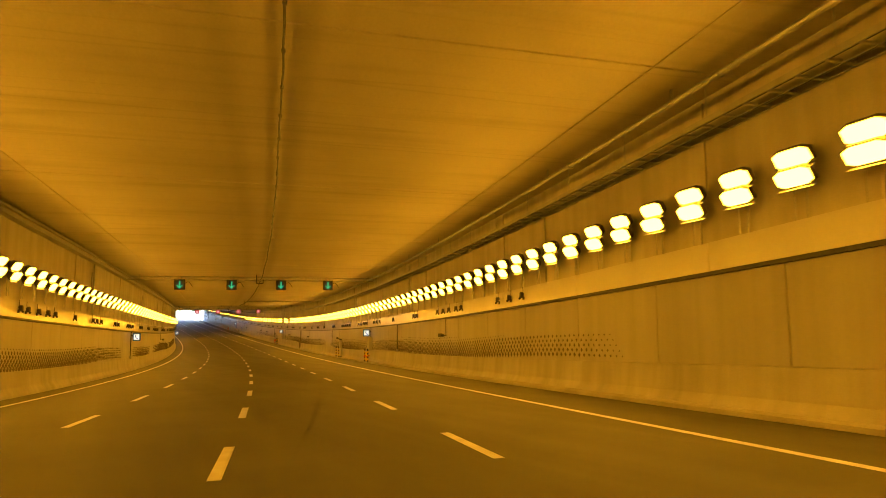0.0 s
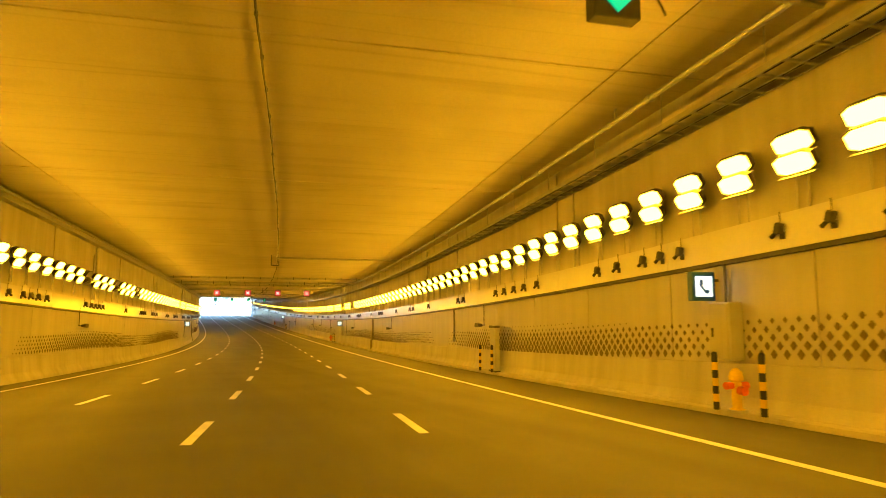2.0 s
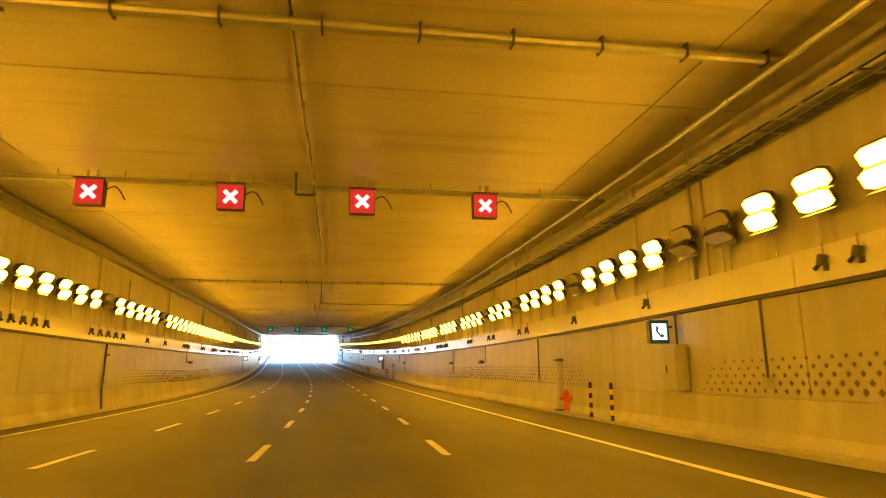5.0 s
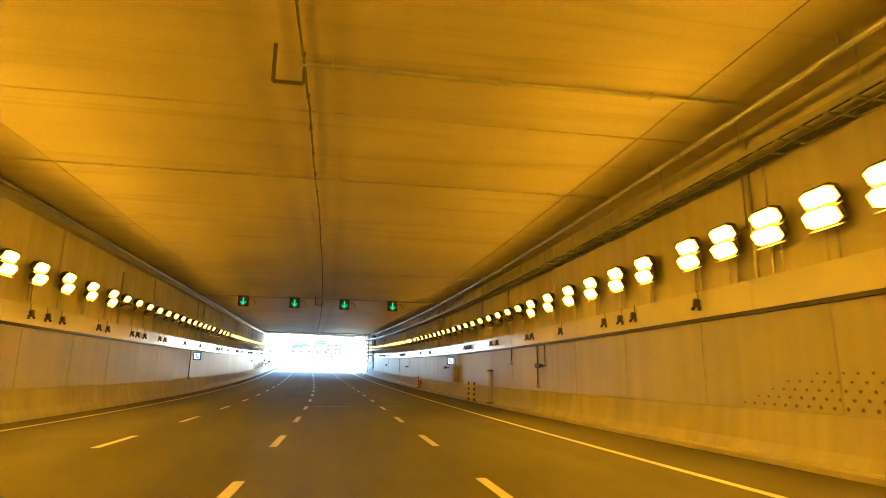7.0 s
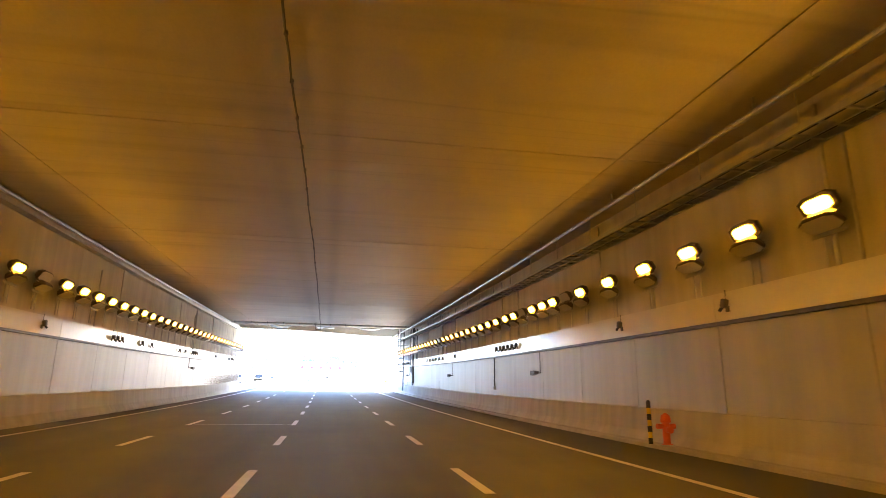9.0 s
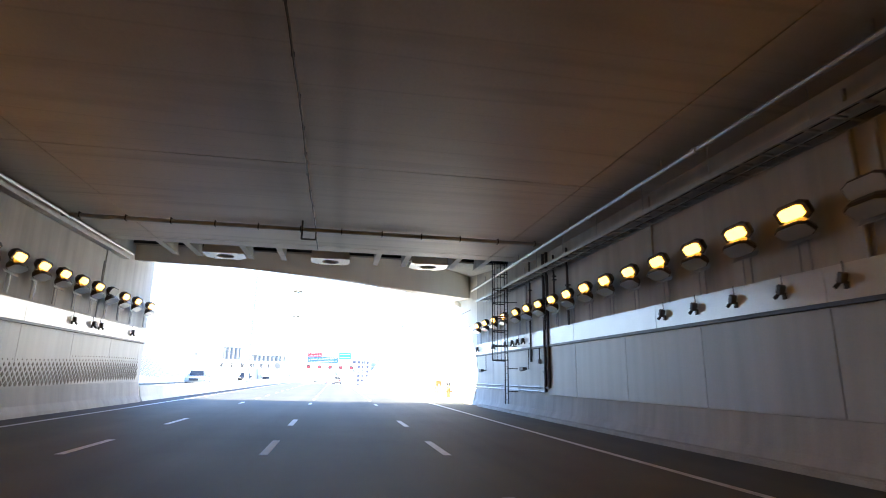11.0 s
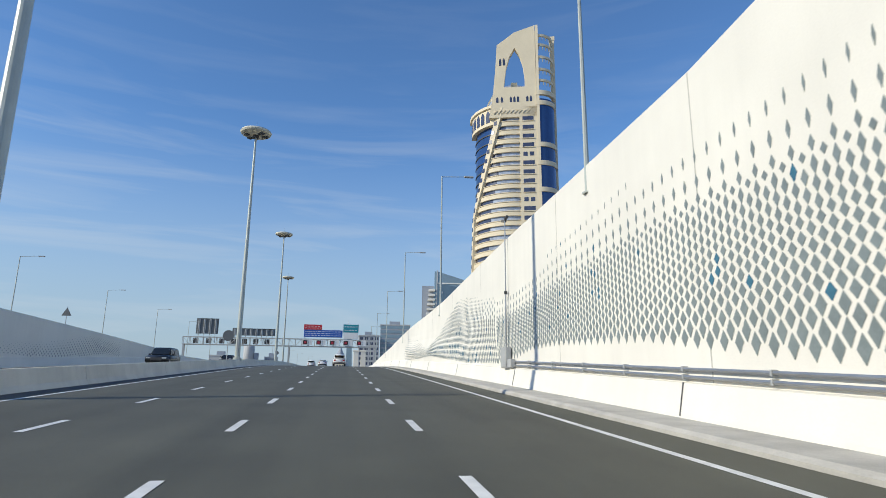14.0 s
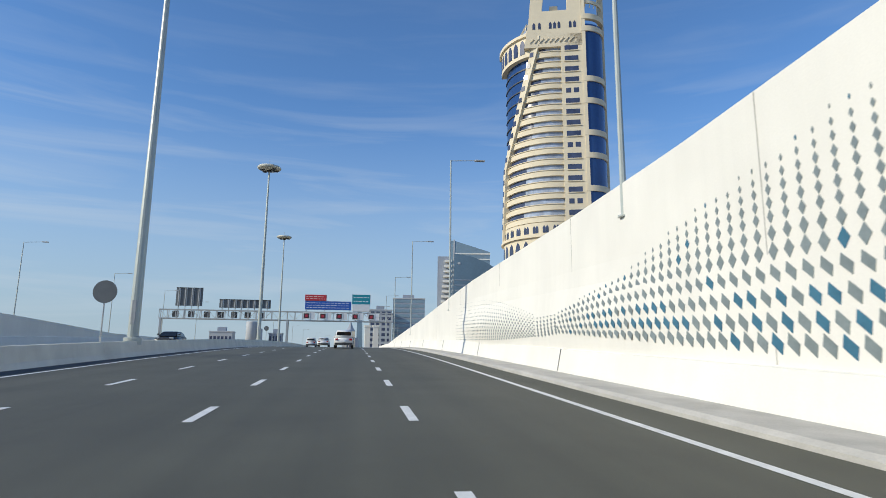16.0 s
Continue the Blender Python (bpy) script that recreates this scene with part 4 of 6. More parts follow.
first = {}
for s, kind, h, du in ((38.94, "arrow", 6.36, 0.39), (110.75, "cross", 6.44, 0.25), (179.63, "arrow", 6.6, 0.13)):
    g = thing("signal_rail", "grey steel rail carrying the lane signals", "sign rail", "rails of the lane signals")
    part("rail", rod(at(s + 0.06, WALL_L + 0.3, h + 0.36), at(s + 0.06, 9.6, h + 0.36), 0.05, n=8), STEEL, g)
    part("rail", rod(at(s + 0.45, WALL_L + 0.3, CEIL - 0.1), at(s + 0.45, 9.6, CEIL - 0.1), 0.04, n=6), STEEL, g)
    for u in np.arange(-7.8, 9.4, 1.7):
        part("drop", rod(at(s + 0.06, u, h + 0.36), at(s + 0.06, u, CEIL), 0.02, n=5), STEEL, g)
    for j in range(4):
        m = stand(s, (j - 1.5) * W + du, h)
        if kind in first:
            copy_thing(first[kind], m)
        else:
            first[kind] = lane_signal(kind)
            first[kind].matrix_basis = m
    # small loop bracket by the cable
    b = thing("cable_bracket", "small dark bracket hanging from the ceiling", "bracket", "brackets by the ceiling cable")
    u = cable_u(s)
    part("arm", rod(at(s - 0.5, u - 0.45, CEIL), at(s - 0.5, u - 0.45, 6.45), 0.035, n=6), DARK, b)
    part("arm", rod(at(s - 0.5, u - 0.45, 6.45), at(s - 0.5, u + 0.05, 6.45), 0.035, n=6), DARK, b)
    part("arm", rod(at(s - 0.5, u + 0.05, 6.45), at(s - 0.5, u + 0.05, 6.75), 0.03, n=6), DARK, b)
for s in (73.5, 144.0, 236.0):
    b = thing("cable_bracket", "small dark bracket hanging from the ceiling", "bracket", "brackets by the ceiling cable")
    u = cable_u(s)
    part("arm", rod(at(s, u - 0.45, CEIL), at(s, u - 0.45, 6.4), 0.035, n=6), DARK, b)
    part("arm", rod(at(s, u - 0.45, 6.4), at(s, u + 0.05, 6.4), 0.035, n=6), DARK, b)
    part("arm", rod(at(s, u + 0.05, 6.4), at(s, u + 0.05, 6.7), 0.03, n=6), DARK, b)

# ---- wall equipment ----
SIGN_BLUE = shader("blue sign face", (0.02, 0.09, 0.32), 0.35, vary=0.05, bump=0)
SIGN_LIT = glow("lit white sign face", (0.75, 0.9, 1.0), 0.1)
YELLOW = shader("yellow paint", (0.7, 0.5, 0.04), 0.45, vary=0.1, scale=4, bump=0.03)
ORANGE = shader("orange red paint", (0.62, 0.11, 0.03), 0.45, vary=0.12, scale=5, bump=0.04)
GREY_BOX = shader("grey painted metal", (0.4, 0.41, 0.41), 0.5, vary=0.08, scale=3, bump=0.03)


def sos_sign(side):
    t = thing("emergency_phone_sign", "lit blue emergency telephone sign on tunnel wall", "sign", "emergency telephone signs")
    part("case", box(-0.28, 0.28, -0.08, 0.08, -0.3, 0.3, 0.015), SIGN_BLUE, t)
    part("arm", box(min(0, side * 0.5), max(0, side * 0.5), -0.03, 0.03, 0.1, 0.16), DARK, t)
    for y in (-0.086, 0.086):
        part("face", box(-0.2, 0.2, y - 0.004, y + 0.004, -0.21, 0.21), SIGN_LIT, t, "lit white sign face")
        bm = bmesh.new()
        yy = y * 1.08
        add_slab(bm, [(-0.09, 0.15), (-0.03, 0.13), (-0.02, 0.06), (-0.05, 0.02), (0.03, -0.08), (0.07, -0.06), (0.13, -0.09), (0.1, -0.15), (0.03, -0.15), (-0.11, 0.02)], 0.006, pose(0, yy, 0))
        part("handset", bm, SIGN_BLUE, t, "dark blue telephone handset shape")
    return t


def bollard():
    t = thing("bollard", "slim post striped yellow and black", "bollard", "striped posts by the hydrants")
    for i in range(7):
        part("stripe", lathe([(0.055, i * 0.15), (0.055, i * 0.15 + 0.15)], 10), YELLOW if i % 2 else BLACK, t)
    part("cap", lathe([(0.055, 1.05), (0.045, 1.08), (0.02, 1.1)], 10), BLACK, t)
    return t


def hydrant(paint):
    t = thing("fire_hydrant", "red and yellow fire hydrant with two outlets", "fire hydrant", "hydrants at the wall")
    part("barrel", lathe([(0.14, 0), (0.14, 0.05), (0.09, 0.07), (0.09, 0.55), (0.13, 0.58), (0.13, 0.64), (0.1, 0.74), (0.03, 0.8)], 12), paint, t)
    for x in (-1, 1):
        part("outlet", rod((x * 0.08, 0, 0.48), (x * 0.24, 0, 0.48), 0.06, 0.07, 10), ORANGE, t)
    part("outlet", rod((0, -0.08, 0.4), (0, -0.22, 0.4), 0.08, 0.085, 10), ORANGE, t)
    part("flange", lathe([(0.18, 0), (0.18, 0.04), (0.1, 0.05)], 12), GREY_BOX, t)
    return t


def horn(side):
    k = -side
    t = thing("wall_horn", "dark loudspeaker hanging on a drop from the band", "loudspeaker", "loudspeakers on the walls")
    part("bracket", rod((0, 0, 0), (k * 0.3, 0, 0), 0.02, n=6), DARK, t)
    part("drop", rod((k * 0.04, 0, 0), (k * 0.04, 0, 0.92), 0.018, n=6), DARK, t)
    part("body", slab([(-0.3, -0.05), (0.22, -0.1), (0.26, 0.0), (0.2, 0.1), (-0.3, 0.05)], 0.2, pose(k * 0.32, 0, 0, 0, 0, 90)), DARK, t)
    return t


sosR, sosL, post = sos_sign(1), sos_sign(-1), bollard()
hornR, hornL = horn(1), horn(-1)


def put(src, m, state={}):
    if state.get(src.name):
        return copy_thing(src, m)
    state[src.name] = True
    src.matrix_basis = m
    return src


for s in (42.4, 108.5, 177.6):
    put(sosR, stand(s, 9.75, 2.55))
    cab = thing("phone_cabinet", "grey emergency cabinet standing out from the wall", "cabinet", "emergency cabinets")
    part("body", box(-0.35, 0.0, -0.3, 0.3, 1.05, 2.2, 0.03), GREY_BOX, cab)
    part("door", box(-0.37, -0.35, -0.26, 0.26, 1.1, 2.15), CLADDING, cab)
    part("handle", box(-0.39, -0.37, 0.14, 0.18, 1.5, 1.68), DARK, cab)
    part("riser", rod((-0.06, 0.1, 2.2), (-0.06, 0.1, 3.0), 0.03, n=6), DARK, cab)
    cab.matrix_basis = stand(s - 0.4, WALL_R - 0.05)
for s, paint in ((41.3, YELLOW), (114.7, ORANGE), (189.6, ORANGE)):
    h = hydrant(paint)
    h.matrix_basis = stand(s, 9.55, 0.13)
for s in (40.6, 41.8, 54.9, 56.4, 110.95, 112.45, 169.5, 170.95, 190.3):
    put(post, stand(s, 9.5, 0.125))
for s, wide, h0, h1 in ((55.2, 0.34, 0.13, 2.04), (115.7, 0.16, 0.13, 2.05), (166.8, 0.2, 0.13, 1.95)):
    cab = thing("equipment_post", "tall grey equipment post at the wall's foot", "cabinet", "equipment posts")
    part("body", box(-0.2, 0.0, -wide, wide, h0, h1, 0.04), GREY_BOX, cab)
    part("collar", box(-0.23, 0.0, -wide - 0.04, wide + 0.04, h1 - 0.12, h1 - 0.02, 0.02), DARK, cab)
    part("foot", box(-0.24, 0.0, -wide - 0.05, wide + 0.05, h0, h0 + 0.06), DARK, cab)
    cab.matrix_basis = stand(s, WALL_R - 0.36)
DUCT = shader("grey brown sheet metal", (0.17, 0.15, 0.13), 0.5, vary=0.1, scale=3, bump=0.02)
duct = thing("cable_duct", "broad brown cable duct up the wall panels", "cable duct")
part("cover", box(-0.12, 0.0, -0.17, 0.17, 0.98, 2.95, 0.02), DUCT, duct)
part("foot", box(-0.28, -0.12, -0.2, 0.2, 0.13, 1.0, 0.02), DUCT, duct)
part("strap", box(-0.13, -0.12, -0.2, 0.2, 1.9, 1.96), STEEL, duct)
duct.matrix_basis = stand(88.5, WALL_R - 0.05)
for s in (43.9, 111.5, 181.5):
    put(sosL, stand(s, WALL_L + 0.4, 2.6))
    cb = thing("wall_conduit", "dark vertical conduit with a small box", "conduit", "conduits on the tunnel walls")
    part("pipe", rod((0.06, 0, 1.0), (0.06, 0, 3.0), 0.035, n=6), DARK, cb)
    part("box", box(0.0, 0.16, -0.1, 0.1, 0.9, 1.15), GREY_BOX, cb)
    cb.matrix_basis = stand(s - 0.9, WALL_L + 0.06)
drain = thing("drain_pipe", "dark bent drain pipe down the wall panels", "pipe")
for a, b in (((0.08, 0.6, 2.98), (0.08, 0.5, 1.3)), ((0.08, 0.5, 1.3), (0.16, 0.2, 1.0)), ((0.16, 0.2, 1.0), (0.3, 0.0, 0.15)), ((0.08, 0.55, 2.5), (0.08, 1.0, 2.5))):
    part("length", rod(a, b, 0.05, n=8), DARK, drain)
drain.matrix_basis = stand(122.8, WALL_L + 0.04)
for s in (-20, 22, 57.6, 80, 99.3, 128, 136.4, 159.2, 179.8, 200.2, 218.6, 241.5, 249.6):
    put(hornR, stand(s, WALL_R - 0.05, 2.08))
for s in (10, 66, 140, 222):
    put(hornL, stand(s, WALL_L + 0.05, 2.3))
for s, h0 in ((62.4, 1.4), (33.0, 1.2), (105.0, 1.3), (119.0, 1.2), (136.9, 1.5), (160.1, 1.25), (164.0, 2.3), (207.4, 1.4), (239.9, 2.4)):
    cb = thing("wall_conduit", "dark vertical conduit on the wall panels", "conduit", "conduits on the tunnel walls")
    part("pipe", rod((-0.06, 0, h0), (-0.06, 0, 3.0), 0.03, n=6), DARK, cb)
    part("end_box", box(-0.14, 0, -0.07, 0.07, h0 - 0.12, h0 + 0.08), GREY_BOX, cb)
    cb.matrix_basis = stand(s, WALL_R - 0.05)


def socket(side):
    k = -side
    t = thing("band_device", "small black device tilted on its foot on the band", "sensor", "small devices on the white band")
    part("foot", box(min(0, k * 0.05), max(0, k * 0.05), -0.05, 0.05, -0.15, -0.02, 0.01), DARK, t)
    part("body", box(-0.07, 0.07, -0.075, 0.075, -0.09, 0.11, 0.025, pose(k * 0.11, -0.02, 0.03, 20, 0, 0)), DARK, t)
    part("snout", rod((k * 0.11, 0.05, -0.03), (k * 0.13, 0.15, -0.11), 0.035, 0.042, 8), BLACK, t)
    part("lead", rod((k * 0.03, 0.02, 0.1), (k * 0.03, 0.03, 0.36), 0.01, n=5), DARK, t)
    return t


sockR, sockL = socket(1), socket(-1)
rng = random.Random(11)
SEEN_R = [187.5, 192.6, 203.2, 203.9, 204.6, 205.3, 206.0, 206.7, 217.5, 222.0, 223.5, 225.0, 226.5, 228.0, 229.5, 242.0, 242.9, 243.8, 245.1, 247.6, 251.4]
SEEN_L = [178.1, 183.5, 191.5, 192.7, 194.2, 198.4, 205.4, 206.0, 206.6, 209.9, 211.7, 218.3, 220.0, 222.4, 223.2, 223.9, 232.0, 239.5, 241.4, 242.2, 246.3]
for side, src, seen in ((1, sockR, SEEN_R), (-1, sockL, SEEN_L)):
    s, row = 12.0, []
    while s < 176:
        for i in range(rng.choice((1, 2, 2, 3, 5))):
            row.append(s)
            s += rng.uniform(0.7, 1.3)
        s += rng.uniform(2.0, 5.5)
    for s in row + seen:
        put(src, stand(s, (WALL_R - 0.09) if side > 0 else (WALL_L + 0.09), 3.4))

# ---- at the tunnel mouth ----
def jet_fan():
    t = thing("portal_fan", "white eight-sided fan unit with round opening", "fan", "fan units in the portal recess")
    out = [(-0.95, -0.75), (-0.95, 0.25), (-0.6, 0.6), (0.6, 0.6), (0.95, 0.25), (0.95, -0.75)]
    bm = bmesh.new()
    lo = [bm.verts.new((x, y, 0.0)) for x, y in out]
    hi = [bm.verts.new((x * 0.96, y * 0.96, 0.34)) for x, y in out]
    n = len(out)
    # underside with a round opening
    ring = [bm.verts.new((0.42 * math.cos(2 * math.pi * i / 24), -0.05 + 0.42 * math.sin(2 * math.pi * i / 24), 0.0)) for i in range(24)]
    inner = [bm.verts.new((0.4 * math.cos(2 * math.pi * i / 24), -0.05 + 0.4 * math.sin(2 * math.pi * i / 24), 0.3)) for i in range(24)]
    for i in range(24):
        bm.faces.new((ring[i], ring[(i + 1) % 24], inner[(i + 1) % 24], inner[i]))
    bm.faces.new(inner)
    for i in range(n):
        bm.faces.new((lo[i], lo[(i + 1) % n], hi[(i + 1) % n], hi[i]))
    bm.faces.new(hi[::-1])
    edges = [bm.edges.get((lo[i], lo[(i + 1) % n])) for i in range(n)] + [bm.edges.get((ring[i], ring[(i + 1) % 24])) for i in range(24)]
    bmesh.ops.triangle_fill(bm, edges=edges, use_beauty=True)
    bmesh.ops.recalc_face_normals(bm, faces=bm.faces)
    part("casing", bm, BAND, t)
    part("opening", lathe([(0.4, 0.0), (0.4, 0.02)], 24, pose(0, -0.05, 0.12)), BLACK, t, "dark round opening")
    part("louvre", box(-0.9, 0.9, -0.72, 0.2, 0.34, 0.78, 0.01), BAND, t, "pale slotted upper box")
    for z in (0.38, 0.56, 0.72):
        part("slot", box(-0.88, 0.88, -0.735, -0.7, z, z + 0.055), BLACK, t, "dark slot")
    for x, y in ((-0.7, -0.5), (0.7, -0.5), (-0.6, 0.4), (0.6, 0.4)):
        part("bolt", lathe([(0.03, -0.012), (0.03, 0.0)], 8, pose(x, y, 0)), DARK, t)
    for x in (-0.8, 0.8):
        part("hanger", rod((x, 0, 0.34), (x, 0, 2.1), 0.03, n=6), STEEL, t)
    return t


fan = jet_fan()
for u in (-4.35, 0.7, 5.65):
    put(fan, stand(244.2, u, 7.15))

ladder = thing("caged_ladder", "dark steel caged ladder on the tunnel wall", "ladder")
for y in (-0.25, 0.25):
    part("stile", rod((0, y, 0.4), (0, y, 8.9), 0.03, n=6), DARK, ladder)
for z in np.arange(0.6, 8.8, 0.32):
    part("rung", rod((0, -0.25, z), (0, 0.25, z), 0.014, n=5), DARK, ladder)
for z in np.arange(2.5, 8.8, 0.72):
    bm = bmesh.new()
    rings = []
    for i in range(13):
        a = math.pi * i / 12
        c = Vector((-0.72 * math.sin(a) ** 0.8 if 0 < i < 12 else 0, -0.36 * math.cos(a), z))
        side = Vector((-math.sin(a), -math.cos(a), 0))
        rings.append([bm.verts.new(c + d) for d in (side * 0.02, Vector((0, 0, 0.025)), side * -0.02, Vector((0, 0, -0.025)))])
    for r0, r1 in zip(rings, rings[1:]):
        for i in range(4):
            bm.faces.new((r0[i], r0[(i + 1) % 4], r1[(i + 1) % 4], r1[i]))
    bmesh.ops.recalc_face_normals(bm, faces=bm.faces)
    part("hoop", bm, DARK, ladder)
for a in (25, 60, 90, 120, 155):
    q = radians(a)
    part("cage_bar", rod((-0.72 * math.sin(q) ** 0.8, -0.36 * math.cos(q), 2.5), (-0.72 * math.sin(q) ** 0.8, -0.36 * math.cos(q), 8.7), 0.015, n=4), DARK, ladder)
for z in (1.0, 2.1, 3.2, 5.4, 7.6):
    part("bracket", rod((0, -0.25, z), (0.5, -0.25, z), 0.02, n=4), DARK, ladder)
ladder.matrix_basis = stand(243.6, WALL_R - 0.55)
for s0, h0, h1, r in ((239.2, 1.1, 9.0, 0.07), (238.75, 1.28, 9.0, 0.07), (241.1, 2.4, 9.0, 0.045), (237.9, 4.9, 6.8, 0.04), (236.4, 3.7, 6.8, 0.05)):
    cb = thing("riser_pipe", "dark riser pipe on the tunnel wall", "pipe", "riser pipes by the ladder")
    part("pipe", rod((0, 0, h0), (0, 0, h1), r, n=8), DARK, cb)
    for z in (h0 + 0.8, (h0 + h1) / 2, h1 - 0.5):
        part("clip", box(-r - 0.02, 0.1, -r - 0.03, r + 0.03, z, z + 0.05), DARK, cb)
    cb.matrix_basis = stand(s0, WALL_R - 0.1)
for h in (1.1, 1.28):
    cb = thing("wall_pipe", "pale pipe along the foot of the white wall", "pipe", "pipes along the white wall")
    part("pipe", sweep([(WALL_R - 0.1 + 0.045 * math.cos(a * math.pi / 3), h + 0.045 * math.sin(a * math.pi / 3)) for a in range(6)], 239.2 if h < 1.2 else 238.75, 296.6, 4), STEEL, cb)
    for s in np.arange(240, 296, 3.0):
        part("clip", box(-0.05, 0.1, -0.03, 0.03, h - 0.06, h + 0.06, 0, stand(s, WALL_R - 0.1)), GREY_BOX, cb)
for s0, s1, h in ((254.0, 274.4, 6.2), (254.0, 262.8, 5.1), (248.0, 257.5, 3.05)):
    cb = thing("wall_cable", "dark cable tube fixed along the wall", "cable", "cables on the white wall")
    part("tube", rod(at(s0, WALL_R - 0.04, h), at(s1, WALL_R - 0.04, h), 0.014, n=6), DARK, cb)
    part("end_cap", box(-0.05, 0.06, -0.05, 0.05, -0.07, 0.07, 0, stand(s1, WALL_R - 0.06, h)), GREY_BOX, cb)
cctv = thing("security_camera", "white security camera on a wall conduit", "camera")
part("conduit", rod((0, 0, 5.1), (0, 0, 8.0), 0.035, n=6), DARK, cctv)
part("arm", rod((0, 0, 7.95), (-0.3, 0, 8.1), 0.03, n=6), GREY_BOX, cctv)
part("body", box(-0.12, 0.12, -0.35, 0.35, -0.1, 0.1, 0.02, pose(-0.35, 0, 8.2, -18, 0, 30)), BAND, cctv)
part("lens", rod((-0.52, -0.3, 8.08), (-0.56, -0.36, 8.06), 0.06, n=10), BLACK, cctv)
cctv.matrix_basis = stand(262.9, WALL_R - 0.05)

for s in (265.9, 264.85, 260.6, 259.75):
    put(post, stand(s, 9.8, 0.15))
tele = thing("hydrant_cabinet", "orange fire cabinet on a slim post", "fire cabinet")
part("post", box(-0.05, 0.05, -0.05, 0.05, 0.0, 0.9), ORANGE, tele)
part("case", box(-0.22, 0.2, -0.33, 0.33, 0.78, 1.18, 0.03), ORANGE, tele)
part("door", box(-0.235, -0.22, -0.27, 0.27, 0.83, 1.13), ORANGE, tele)
part("valve", rod((0.0, -0.45, 0.5), (0.0, -0.45, 0.95), 0.05, n=8), GREY_BOX, tele)
part("base_plate", box(-0.12, 0.12, -0.12, 0.12, 0, 0.02), GREY_BOX, tele)
tele.matrix_basis = stand(264.4, 9.75, 0.16)
hyd2 = hydrant(ORANGE)
hyd2.matrix_basis = stand(259.4, 9.72, 0.155)
hyd2["label"] = "orange fire hydrant with two side outlets"

cabin = thing("pole_cabinet", "grey control cabinet with a camera pole", "cabinet")
part("case", box(-0.3, 0.0, -0.45, 0.45, 0.95, 1.95, 0.03), GREY_BOX, cabin)
part("door", box(-0.315, -0.3, -0.4, 0.4, 1.0, 1.9), GREY_BOX, cabin)
part("box", box(-0.25, 0.0, -1.1, -0.55, 0.96, 1.35, 0.02), GREY_BOX, cabin)
part("pole", rod((-0.1, 0.1, 1.9), (-0.1, 0.1, 8.5), 0.04, 0.03, 8), STEEL, cabin)
part("camera", box(-0.07, 0.07, -0.2, 0.2, -0.06, 0.06, 0.02, pose(-0.1, -0.15, 8.5, -15, 0, 0)), DARK, cabin)
part("camera", box(-0.06, 0.06, -0.15, 0.15, -0.06, 0.06, 0.02, pose(-0.1, 0.3, 8.45, 10, 0, 40)), DARK, cabin)
part("clamp", box(-0.17, -0.03, 0.03, 0.17, 4.6, 4.75), DARK, cabin)
cabin.matrix_basis = stand(297.3, WALL_R - 0.05)

# ---- masts and street lamps ----
POLE = shader("pale painted steel pole", (0.43, 0.46, 0.43), 0.45, metal=0.2, vary=0.06, scale=2, fine=20, bump=0.02)
HEAD = shader("cream painted lamp ring", (0.62, 0.6, 0.5), 0.5, vary=0.05, scale=3, bump=0.02)


def high_mast():
    t = thing("high_mast_lamp", "tall tapering light mast with a disc-shaped head", "lamp mast", "high masts along the median")
    part("shaft", lathe([(0.29, 0.85), (0.28, 3.4), (0.25, 8), (0.18, 18), (0.12, 27.6)], 14), POLE, t)
    part("foot", lathe([(0.46, 0.6), (0.46, 0.95), (0.36, 1.0)], 14), POLE, t)
    part("door", box(-0.12, 0.12, -0.31, -0.25, 1.7, 3.0, 0.02), GREY_BOX, t)
    head = part("head", lathe([(0.5, 27.2), (1.25, 27.25), (1.72, 27.42), (1.82, 27.6), (1.72, 27.78), (1.1, 27.9), (0.4, 27.95)], 28), HEAD, t, "cream disc-shaped lamp head")
    part("hub", lathe([(0.34, 26.95), (0.42, 27.1), (0.36, 27.22)], 14), DARK, t)
    part("spike", rod((0, 0, 27.9), (0, 0, 29.0), 0.03, 0.015, 6), STEEL, t)
    for i in range(6):
        a = i * math.pi / 3 + 0.25
        if i in (1, 4):
            continue
        part("lamp", box(-0.33, 0.33, -0.28, 0.28, -0.1, 0.12, 0.04, pose(1.05 * math.cos(a), 1.05 * math.sin(a), 27.22, 0, 0, math.degrees(a))), DARK, head, "dark lamp window")
    return t


mast = high_mast()
for s, u in ((288.5, -8.95), (338.1, -9.3), (395.5, -11.2), (454.0, -15.2)):
    put(mast, stand(s, u))


def street_lamp(height, reach):
    t = thing("street_lamp", "slim grey street lamp with one straight arm", "street lamp", "street lamps above the walls")
    part("pole", rod((0, 0, 0), (0, 0, height), 0.1, 0.06, 8), POLE, t)
    part("arm", rod((0, 0, height - 0.05), (reach, 0, height + 0.1), 0.035, 0.03, 6), POLE, t)
    part("lantern", box(-0.45, 0.4, -0.14, 0.14, -0.06, 0.07, 0.03, pose(reach + 0.2, 0, height + 0.08)), GREY_BOX, t)
    part("flange", lathe([(0.2, 0), (0.2, 0.05), (0.12, 0.06)], 8), POLE, t)
    return t


